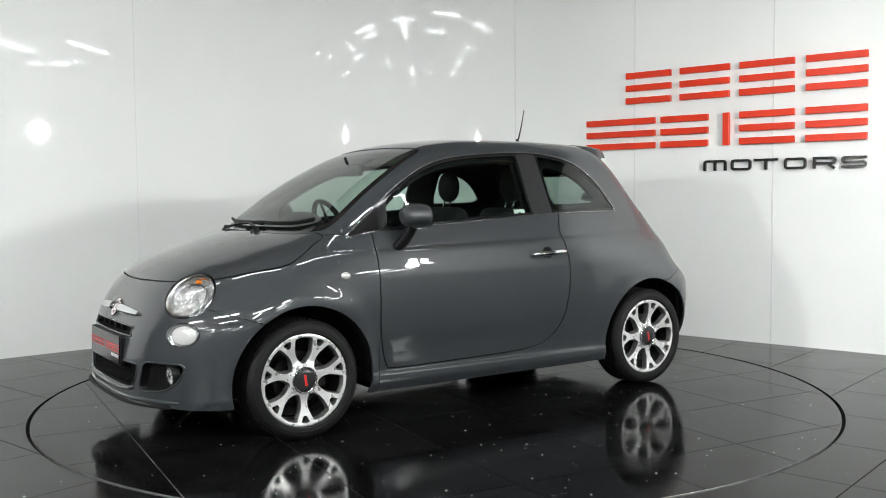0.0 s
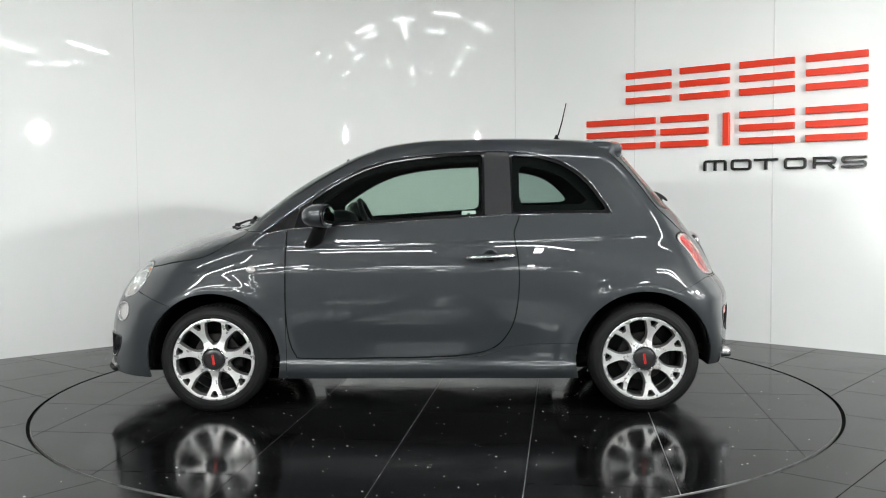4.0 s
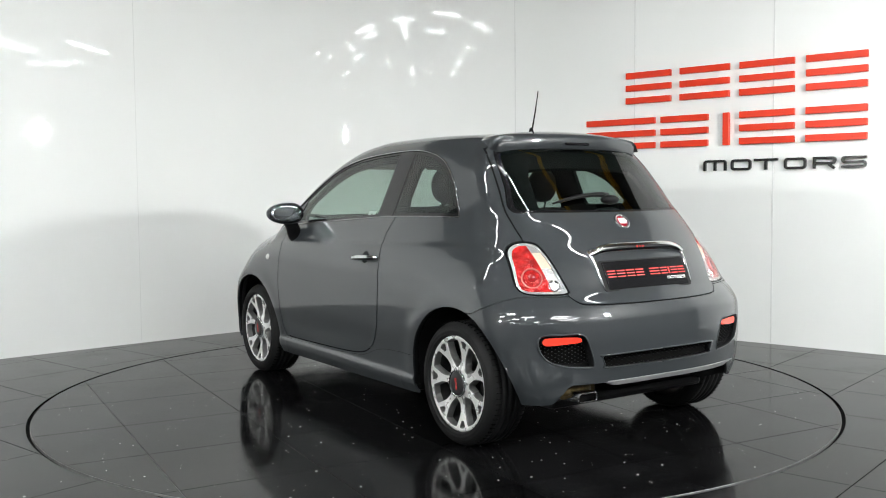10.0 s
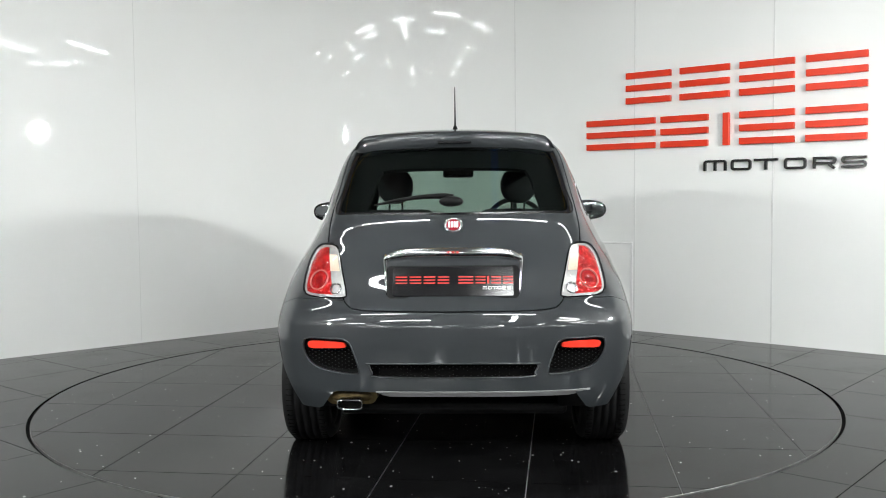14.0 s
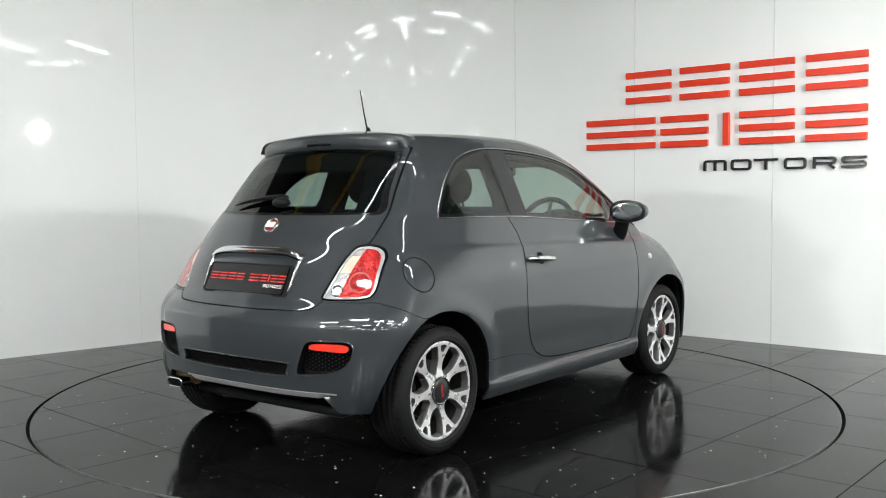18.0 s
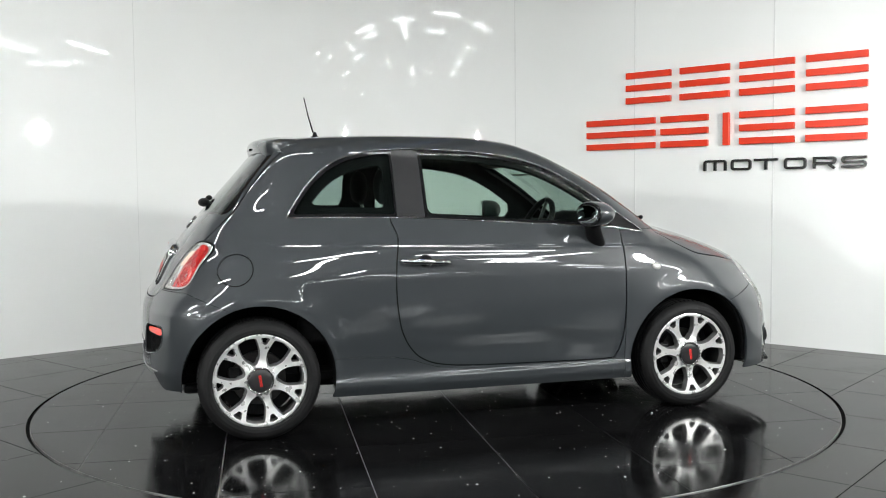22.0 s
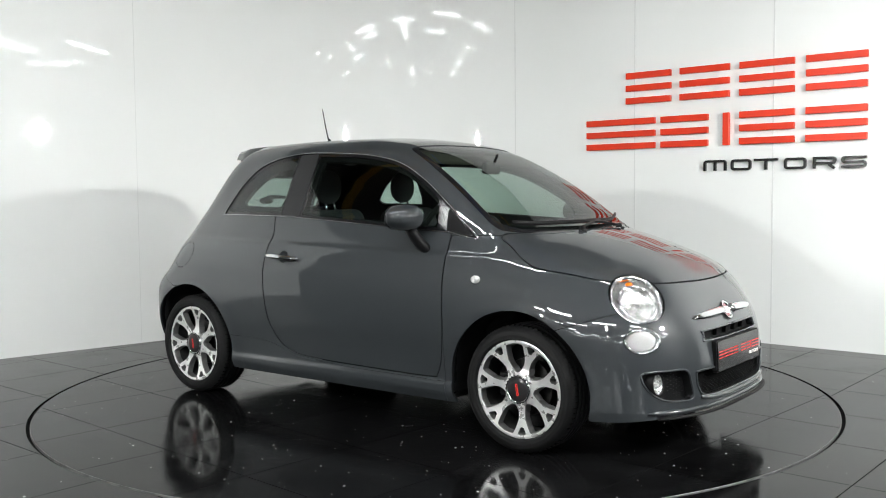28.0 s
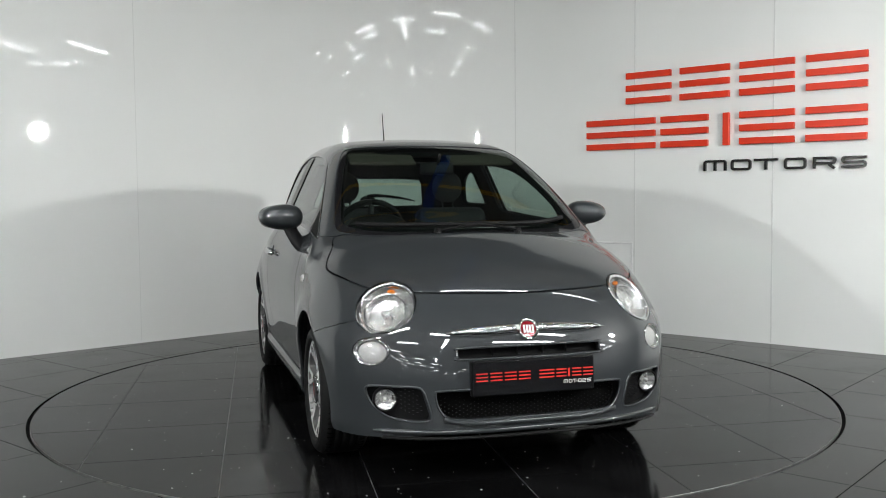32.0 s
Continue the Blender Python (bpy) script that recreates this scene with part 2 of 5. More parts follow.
def sheet(name, V, polys, mat, parent=None, sides="left", depth=0.012, push=0.0, label="", shape_normals=True, other=None):
    """A panel of the body: the polygons moved out by push along the body's normals, mirrored as sides says, with its edges turned in by depth."""
    used = sorted({i for f in polys + (other or []) for i in f})
    at = {v: i for i, v in enumerate(used)}
    P = np.array([V[i] for i in used], float)
    N = normals(P)
    N[np.abs(P[:, 1]) < 1e-6, 1] = 0
    faces = [tuple(at[i] for i in f)[::-1] for f in polys]
    flip = np.array([1, -1, 1])
    if sides == "right":
        P, N, faces = P * flip, N * flip, [f[::-1] for f in faces]
    elif sides == "both":
        n = len(P)
        mid = np.abs(P[:, 1]) < 1e-6
        across = np.where(mid, np.arange(n), np.arange(n) + n)
        right = [tuple(at[i] for i in f)[::-1] for f in other] if other else faces
        faces = faces + [tuple(int(across[i]) for i in f[::-1]) for f in right]
        P, N = np.concatenate([P, P * flip]), np.concatenate([N, N * flip])
    P = P + push * N
    n = len(P)
    edges = {}
    for f in faces:
        for a, b in zip(f, f[1:] + f[:1]):
            edges[(a, b)] = edges.get((a, b), 0) + 1
    rim = [(a, b) for a, b in edges if (b, a) not in edges] if depth else []
    verts, norms = [tuple(p) for p in P], [tuple(v) for v in N]
    rims = []
    for a, b in rim:
        k = len(verts)
        w = np.cross(P[b] - P[a], N[a])
        w = w / max(np.linalg.norm(w), 1e-9)
        for i, d in ((a, 0), (b, 0), (b, depth), (a, depth)):
            verts.append(tuple(P[i] - d * N[i]))
            norms.append(tuple(w))
        rims.append((k + 1, k, k + 3, k + 2))
    me = bpy.data.meshes.new(name)
    me.from_pydata(verts, [], faces + rims)
    me.polygons.foreach_set("use_smooth", [True] * len(me.polygons))
    me.materials.append(mat)
    me.update()
    if shape_normals and len(me.vertices) == len(norms):
        me.normals_split_custom_set_from_vertices(norms)
    ob = new(name, me)
    if parent:
        ob.parent = parent
    return tagged(ob, label)
# ---- the car's form: x forward, y to its left, z up, origin on the ground between the axles ----
def curve(knots):
    """A smooth curve through (a, b) knots, monotone between them, as a function of an array."""
    k = np.array(knots, float)
    xs, ys = k[:, 0], k[:, 1]
    h = np.diff(xs)
    d = np.diff(ys) / h
    m = np.zeros(len(xs))
    m[0], m[-1] = d[0], d[-1]
    for i in range(1, len(xs) - 1):
        if d[i - 1] * d[i] > 0:
            w1, w2 = 2 * h[i] + h[i - 1], h[i] + 2 * h[i - 1]
            m[i] = (w1 + w2) / (w1 / d[i - 1] + w2 / d[i])

    def at(v):
        v = np.asarray(v, float)
        c = np.clip(v, xs[0], xs[-1])
        i = np.clip(np.searchsorted(xs, c) - 1, 0, len(h) - 1)
        t = (c - xs[i]) / h[i]
        t2, t3 = t * t, t * t * t
        r = (2 * t3 - 3 * t2 + 1) * ys[i] + (t3 - 2 * t2 + t) * h[i] * m[i] + (3 * t2 - 2 * t3) * ys[i + 1] + (t3 - t2) * h[i] * m[i + 1]
        return r + np.where(v < xs[0], (v - xs[0]) * m[0], 0) + np.where(v > xs[-1], (v - xs[-1]) * m[-1], 0)
    return at


# roof, windscreen and bonnet on the centre line; how far they fall to the sides
TOP = curve([(-1.30, 1.425), (-1.05, 1.462), (-0.75, 1.486), (-0.4, 1.494), (-0.05, 1.490), (0.2, 1.465), (0.36, 1.422), (0.54, 1.344), (0.73, 1.239),
             (0.92, 1.105), (1.02, 1.027), (1.10, 1.000), (1.2, 0.980), (1.4, 0.922), (1.6, 0.844), (1.72, 0.765), (1.80, 0.68), (1.9, 0.55)])
CROWN = curve([(-1.3, 0.05), (-0.4, 0.045), (0.3, 0.046), (0.6, 0.052), (1.0, 0.054), (1.3, 0.073), (1.7, 0.086)])
# half width of the section by height, and how it draws in towards tail and nose
SIDE = curve([(0.0, 0.70), (0.17, 0.745), (0.24, 0.775), (0.30, 0.778), (0.36, 0.785), (0.5, 0.803), (0.65, 0.811), (0.75, 0.809), (0.84, 0.793), (0.92, 0.768), (1.0, 0.733),
              (1.08, 0.695), (1.2, 0.640), (1.3, 0.594), (1.4, 0.545), (1.5, 0.49)])
TAIL_IN = curve([(0.2, 0.02), (0.55, 0.015), (0.7, 0.035), (0.85, 0.09), (0.93, 0.13), (1.07, 0.15), (1.2, 0.12), (1.32, 0.085), (1.5, 0.08)])
NOSE_IN = curve([(0.2, 0.0), (0.6, 0.0), (0.8, 0.05), (1.0, 0.10), (1.2, 0.14), (1.45, 0.2)])
NOSE = curve([(0.1, 1.85), (0.2, 1.868), (0.3, 1.866), (0.42, 1.864), (0.52, 1.855), (0.6, 1.838), (0.68, 1.810), (0.75, 1.777), (0.9, 1.67), (1.2, 1.5)])
NOSE_BOW = curve([(0.1, 0.36), (0.35, 0.34), (0.55, 0.35), (0.7, 0.44), (0.85, 0.5)])
TAIL = curve([(0.1, -1.60), (0.22, -1.655), (0.34, -1.69), (0.5, -1.695), (0.6, -1.690), (0.655, -1.672), (0.73, -1.62), (0.86, -1.555), (0.95, -1.49), (1.03, -1.43),
              (1.09, -1.375), (1.2, -1.275), (1.38, -1.12), (1.5, -1.03)])
TAIL_BOW = curve([(0.1, 0.20), (0.6, 0.20), (0.75, 0.25), (1.0, 0.30), (1.4, 0.30)])
AXLE_F, AXLE_R, HUB_Z, TYRE_R = 1.15, -1.15, 0.290, 0.291


def smax(a, b, k):
    h = np.maximum(k - np.abs(a - b), 0) / k
    return np.maximum(a, b) + h * h * k * 0.25


def form(P):
    """Below zero inside the closed body, in about metres."""
    x, y, z = P[..., 0], np.abs(P[..., 1]), P[..., 2]
    slope = (TOP(x + 0.01) - TOP(x - 0.01)) / 0.02
    top = (z - TOP(x) + CROWN(x) * (y / 0.6) ** 2.2) / np.sqrt(1 + slope * slope)
    half = SIDE(z) - TAIL_IN(z) * np.clip((-0.45 - x) / 0.95, 0, 2) ** 2 - NOSE_IN(z) * np.clip((x - 0.45) / 0.9, 0, 2) ** 2
    for ax in (AXLE_F, AXLE_R):  # swollen arches
        d = np.hypot(x - ax, z - HUB_Z)
        half = half + 0.009 * np.exp(-((d - 0.38) / 0.060) ** 2) * (z > 0.1)
    half = half + 0.017 / (1 + np.exp(np.clip((z - 0.272 - 0.008 * x) / 0.0035, -40, 40))) * np.clip((0.84 - np.abs(x)) / 0.16, 0, 1)  # ledge of the side skirt
    half = half - 0.003 * np.exp(-((z - 0.40) / 0.07) ** 2) * np.clip((0.62 - np.abs(x)) / 0.25, 0, 1)  # hollow of the door
    half = half - 0.075 * (np.clip(0.42 - z, 0, 0.3) / 0.2) ** 1.6 * np.clip((-1.30 - x) / 0.2, 0, 1)  # bumper drawn in under the tail
    crease = 0.905 - 0.02 * x
    half = half - 0.009 / (1 + np.exp(-(z - crease) / 0.005)) * np.clip((1.3 - np.abs(x)) / 0.3, 0, 1)
    side = (y - half) * 0.94
    nose = (x - NOSE(z) + NOSE_BOW(z) * (y / 0.8) ** 3.4) * 0.93
    tail = (TAIL(z) + TAIL_BOW(z) * (y / 0.8) ** 3.2 - x) * 0.85
    kr = 0.10 + 0.03 * np.clip(x, 0, 1)
    f = smax(top, side, kr)
    f = smax(f, nose, 0.13)
    f = smax(f, tail, 0.09)
    return f


def normals(P):
    g = np.zeros_like(P)
    for a in range(3):
        d = np.zeros(3)
        d[a] = 0.002
        g[:, a] = form(P + d) - form(P - d)
    return g / np.maximum(np.linalg.norm(g, axis=1, keepdims=True), 1e-9)


def skin(across=176, along=180, cap=72):
    """The left half of the body as a grid of points and quads, from under the sill to the crown."""
    lo, hi, zc = -0.95, 0.95, 0.62
    ph = np.radians(np.concatenate([np.linspace(-90, -30, across // 3), np.linspace(-29.7, -19.5, across // 4), np.linspace(-19, 17.5, across // 5), np.linspace(17.9, 22.5, across // 10), np.linspace(23, 90, across // 3)]))
    th = np.concatenate([np.full(cap, -1.0), np.zeros(along), np.full(cap, 1.0)])
    ea = np.concatenate([np.linspace(math.pi / 2, 0, cap, endpoint=False), np.zeros(along), np.linspace(0, math.pi / 2, cap + 1)[1:]])
    ox = np.concatenate([np.full(cap, lo), np.linspace(lo, hi, along), np.full(cap, hi)])
    T, H = np.meshgrid(np.arange(len(ox)), ph, indexing="ij")
    e, s = ea[T], th[T]
    way = np.stack([np.sin(e) * s, np.cos(e) * np.cos(H), np.cos(e) * np.sin(H)], -1)
    start = np.stack([ox[T], 0 * H, 0 * H + zc], -1)
    a, b = np.full(H.shape, 0.05), np.full(H.shape, 1.6)
    for _ in range(34):
        m = (a + b) / 2
        inside = form(start + m[..., None] * way) < 0
        a, b = np.where(inside, m, a), np.where(inside, b, m)
    P = start + ((a + b) / 2)[..., None] * way
    n, k = H.shape
    i = np.arange(n * k).reshape(n, k)
    quads = np.stack([i[:-1, :-1], i[1:, :-1], i[1:, 1:], i[:-1, 1:]], -1).reshape(-1, 4)
    P = P.reshape(-1, 3)
    P[np.abs(P[:, 1]) < 1e-5, 1] = 0
    return P, quads
# ---- the place: curved white wall, floor, turntable, sign ----
CORNER = np.array([-0.1045, 3.8159])
RIGHT = np.array([0.7573, -0.6531])  # along the wall that carries the sign, away from the corner
LEFT = np.array([-0.7567, -0.6538])
WALL_H, FILLET, RING = 3.7, 1.9, 2.256


def wall_line(reach):
    """Plan of the wall's inner face from its far left end round the rounded corner to its far right end."""
    turn = math.acos(-float(RIGHT @ LEFT))
    back = FILLET * math.tan(turn / 2)
    a, b = CORNER + LEFT * back, CORNER + RIGHT * back
    mid = (LEFT + RIGHT) / np.linalg.norm(LEFT + RIGHT)
    c = CORNER + mid * (FILLET / math.cos(turn / 2))
    a0 = math.atan2(*(a - c)[::-1])
    a1 = math.atan2(*(b - c)[::-1])
    pts = [CORNER + LEFT * reach] + [CORNER + LEFT * s for s in np.linspace(reach, back, 12)[1:-1]]
    pts += [c + FILLET * np.array([math.cos(t), math.sin(t)]) for t in np.linspace(a0, a1, 56)]
    pts += [CORNER + RIGHT * s for s in np.linspace(back, reach, 12)[1:]]
    return np.array(pts)


def build_wall(name, line, height, mat, label, thick=0.12):
    d = np.gradient(line, axis=0)
    d = d / np.linalg.norm(d, axis=1, keepdims=True)
    out = line + thick * np.stack([-d[:, 1], d[:, 0]], -1)
    verts, faces = [], []
    for (x, y), (u, w) in zip(line, out):
        verts += [(x, y, 0), (x, y, height), (u, w, height), (u, w, 0)]
    for i in range(len(line) - 1):
        a, b = 4 * i, 4 * i + 4
        faces += [(a, a + 1, b + 1, b), (a + 1, a + 2, b + 2, b + 1), (a + 2, a + 3, b + 3, b + 2)]
    faces += [(0, 3, 2, 1), tuple(4 * (len(line) - 1) + i for i in range(4))]
    bm = bm_data(verts, faces)
    bmesh.ops.recalc_face_normals(bm, faces=bm.faces)
    bm.normal_update()
    for e in bm.edges:
        e.smooth = all(abs(f.normal.z) < 0.5 for f in e.link_faces) and e.calc_face_angle(9) < 0.3
    ob = part(name, bm, mat, smooth=True, label=label)
    return tagged(ob, kind="structure")


REACH = 7.6
line = wall_line(REACH)
wall_curved = build_wall("wall_curved", line, WALL_H, WALL_WHITE, "high white gloss panel wall with a rounded corner")


def on_wall(s, z, off=0.0, side=RIGHT):
    """A frame on the flat of the wall, s metres from the corner: x along the wall to its right as one faces it, y up, z out of it."""
    n = np.array([RIGHT[1], -RIGHT[0]]) if side is RIGHT else np.array([-LEFT[1], LEFT[0]])
    x = RIGHT if side is RIGHT else -LEFT
    p = CORNER + side * s + n * off
    return Matrix(((x[0], 0, n[0], p[0]), (x[1], 0, n[1], p[1]), (0, 1, 0, z), (0, 0, 0, 1)))


def on_corner(deg):
    """A frame on the rounded corner, at that bearing from the middle of its curve."""
    mid = (LEFT + RIGHT) / np.linalg.norm(LEFT + RIGHT)
    c = CORNER + mid * (FILLET / math.cos(math.acos(-float(RIGHT @ LEFT)) / 2))
    out = np.array([math.cos(radians(deg)), math.sin(radians(deg))])
    p, x = c + FILLET * out, np.array([out[1], -out[0]])
    return Matrix(((x[0], 0, -out[0], p[0]), (x[1], 0, -out[1], p[1]), (0, 1, 0, 0), (0, 0, 0, 1)))


part("panel_joint", box(0.010, WALL_H - 0.02, 0.003, (0, WALL_H / 2, 0.0015), 0.001, 1), SEAM, wall_curved, m=on_corner(63.7))
for s in (2.350, 3.52, 4.75, 5.98):
    part("panel_joint", box(0.012, WALL_H - 0.02, 0.004, (0, WALL_H / 2, 0.002), 0.0015, 1), SEAM, wall_curved, m=on_wall(s, 0))
for s in (2.975, 4.21, 5.44):
    part("panel_joint", box(0.0035, WALL_H - 0.02, 0.002, (0, WALL_H / 2, 0.001), 0.0008, 1), SEAM, wall_curved, m=on_wall(s, 0, side=LEFT))

hatch = thing("access_panel", "small white access panel with thin frame set in the wall", "panel", m=on_wall(2.12, 0.0))
part("cover", box(0.40, 0.72, 0.006, (0, 0.37, 0.004), 0.002, 1), WALL_WHITE, hatch)
for w, h, x, y in ((0.43, 0.016, 0, 0.738), (0.016, 0.73, 0.207, 0.365), (0.016, 0.73, -0.207, 0.365)):
    part("frame", box(w, h, 0.012, (x, y, 0.006), 0.003, 1), METAL_WHITE, hatch)

# plain walls that close the hall
HALL_W, HALL_E, HALL_S, HALL_N = -9.0, 13.0, -25.0, 6.0
corners = [(HALL_W, HALL_N), (HALL_W, HALL_S), (HALL_E, HALL_S), (HALL_E, HALL_N)]
for i in range(4):
    build_wall(f"wall_{i + 1}", np.array([corners[(i + 1) % 4], corners[i]], float), 5.0, WALL_BACK, "plain grey hall wall")
MID_X, MID_Y = (HALL_W + HALL_E) / 2, (HALL_S + HALL_N) / 2
tagged(part("ceiling", box(HALL_E - HALL_W + 0.4, HALL_N - HALL_S + 0.4, 0.15, (MID_X, MID_Y, 5.075)), CEILING, label="plain grey hall ceiling"), kind="structure")


BATTEN_Z = 4.4


def ceiling_fixture(label, w, d, m, group):
    """A lit diffuser w by d metres in a white frame, on two rods."""
    ob = thing("ceiling_light", label, "ceiling light", group, m)
    part("frame", joined(*[box(w + 0.05, 0.02, 0.05, (0, s * (d / 2 + 0.011), 0.01), 0.004, 1) for s in (-1, 1)], *[box(0.03, d + 0.005, 0.05, (s * (w / 2 + 0.016), 0, 0.01), 0.004, 1) for s in (-1, 1)], box(w + 0.04, d + 0.02, 0.012, (0, 0, 0.03))), METAL_WHITE, ob, "white metal frame")
    part("diffuser", box(w, d, 0.012, (0, 0, 0.004), 0.002, 1), TUBE, ob, "lit white diffuser")
    for x in (-0.4 * w, 0.4 * w):
        part("rod", tube([(x, 0, 0.03), (x, 0, 5.005 - BATTEN_Z)], 0.004, 6), METAL_WHITE, ob)
    return ob


BATTENS = [(x, y) for y in (-5.2, -6.8, -8.5, -10.4, -12.8, -15.4, -18.2, -21.2, -24.2) for x in (-7.4, -4.6, -1.8, 1.0, 3.8, 6.6, 9.4, 12.0) if x > -5 or y < -13]
first = ceiling_fixture("long narrow white lit batten hanging below the hall ceiling", 1.7, 0.22, pose(*BATTENS[0], BATTEN_Z), "ceiling battens")
hang = random.Random(11)
for x, y in BATTENS[1:]:  # hung unevenly: some places empty, some battens across the others
    gone, dx, dy, across = hang.random() < 0.26, hang.uniform(-0.5, 0.5), hang.uniform(-0.45, 0.45), hang.random() < 0.28
    if not gone:
        copy_thing(first, pose(min(x + dx, HALL_E - 1.0), y + dy, BATTEN_Z, 0, 0, 90 if across else 0))
THIN = [(x, -1.75) for x in (-3.3, -1.1, 1.1, 3.3)]
first = ceiling_fixture("thin white lit strip hanging over the front of the turntable", 1.7, 0.05, pose(*THIN[0], BATTEN_Z), "thin light strips")
for x, y in THIN[1:]:
    copy_thing(first, pose(x, y, BATTEN_Z))


def i_beam(length, deep, wide, mat, label, m):
    """A rolled steel beam along x, its top at the frame's origin."""
    ob = thing("ceiling_beam", label, "steel beam", "", m)
    for z in (-0.006, 0.006 - deep):
        part("flange", box(length, wide, 0.012, (0, 0, z), 0.003, 1), mat, ob)
    part("web", box(length, 0.012, deep - 0.024, (0, 0, -deep / 2)), mat, ob)


YELLOW_STEEL = material("yellow_painted_steel", (0.62, 0.36, 0.03), 0.45, vary=0.1, scale=6)
BLUE_STEEL = material("blue_painted_steel", (0.03, 0.09, 0.36), 0.45, vary=0.1, scale=6)
for y in (-0.35, 0.95):
    i_beam(13.0, 0.16, 0.10, YELLOW_STEEL, "yellow painted steel beam under the ceiling", pose(0.0, y, 4.998))
i_beam(5.0, 0.22, 0.12, BLUE_STEEL, "blue painted steel beam hung below the yellow ones", pose(0.55, 0.4, 4.836, 0, 0, 90))


def softbox(eye, target, side):
    """The studio light on its stand round an area lamp."""
    turn = look(eye, target)
    ob = thing("studio_light", "square studio light with black hood on a tripod stand", "studio light", "studio lights", pose(eye[0], eye[1], 0))
    here = pose(-eye[0], -eye[1], 0) @ turn
    part("hood", joined(*[box(side, 0.02, 0.16, (0, s * (side / 2 - 0.01), 0.06), 0.004, 1, m=pose(0, 0, 0, 0, 0, r)) for r in (0, 90) for s in (-1, 1)], box(side, side, 0.02, (0, 0, 0.15), 0.004, 1)), BLACK, ob, m=here)
    part("pole", tube([(0, 0, 0.25), (0, 0, eye[2] - 0.2)], 0.014, 10), BLACK, ob, smooth=True)
    for a in (90, 210, 330):
        part("leg", tube([(0, 0, 0.6), (0.42 * math.cos(radians(a)), 0.42 * math.sin(radians(a)), 0.008)], 0.009, 8), BLACK, ob, smooth=True)
    return ob


for eye, target, size, watts in SOFTBOXES:
    softbox(eye, target, size + 0.08)

# the sign: names as plain bars, one block of bars for each character, and a readable word below
sign = thing("wall_sign", "raised red acrylic bars above black lettering on the white wall", "sign", m=on_wall(0, 0, 0.004))


def sign_block(x0, x1, z0, z1, kind, depth=0.03):
    w, h, t = x1 - x0, z1 - z0, 0.050
    cx = (x0 + x1) / 2
    if kind == "post":
        shapes = [(w, h, cx, (z0 + z1) / 2)]
    else:
        shapes = [(w, t, cx, z1 - t / 2), (w, t, cx, (z0 + z1) / 2), (w, t, cx, z0 + t / 2)]
    for sw, sh, sx, sz in shapes:
        part("bar", box(sw, sh, depth, (sx, sz, depth / 2), 0.0015, 1), SIGN_RED, sign, "red acrylic bar")


for x0, x1 in ((2.28, 2.685), (2.766, 3.18), (3.263, 3.682), (3.769, 4.198)):
    sign_block(x0, x1, 1.903, 2.160, "bars")
for x0, x1, kind in ((1.90, 2.545, "bars"), (2.60, 3.006, "bars"), (3.132, 3.182, "post"), (3.265, 3.686, "bars"), (3.770, 4.20, "bars")):
    sign_block(x0, x1, 1.530, 1.782, kind)


def stroke(points, t, depth, z0=0.0):
    """A flat band of width t along points, with mitred corners, its back at z0."""
    p = [Vector(q) for q in points]
    left, right = [], []
    for i, q in enumerate(p):
        a = (q - p[i - 1]).normalized() if i else (p[1] - q).normalized()
        b = (p[i + 1] - q).normalized() if i < len(p) - 1 else a
        n = Vector((-(a.y + b.y), a.x + b.x)).normalized()
        n /= max(n.dot(Vector((-b.y, b.x))), 0.4)
        left.append(q + n * t / 2)
        right.append(q - n * t / 2)
    k = len(p)
    verts = [(v.x, v.y, z) for z in (z0, z0 + depth) for side in (left, right) for v in side]
    faces = []
    for i in range(k - 1):
        a, b, c, d = i, i + 1, k + i + 1, k + i
        faces += [(a, b, c, d), (2 * k + a, 2 * k + d, 2 * k + c, 2 * k + b), (a, 2 * k + a, 2 * k + b, b), (d, c, 2 * k + c, 2 * k + d)]
    faces += [(0, k, 3 * k, 2 * k), (k - 1, 3 * k - 1, 4 * k - 1, 2 * k - 1)]
    bm = bm_data(verts, faces)
    bmesh.ops.recalc_face_normals(bm, faces=bm.faces)
    return bm


def corner(cx, cy, r, a0, a1, n=4):
    return [(cx + r * math.cos(radians(a0 + (a1 - a0) * i / n)), cy + r * math.sin(radians(a0 + (a1 - a0) * i / n))) for i in range(n + 1)]


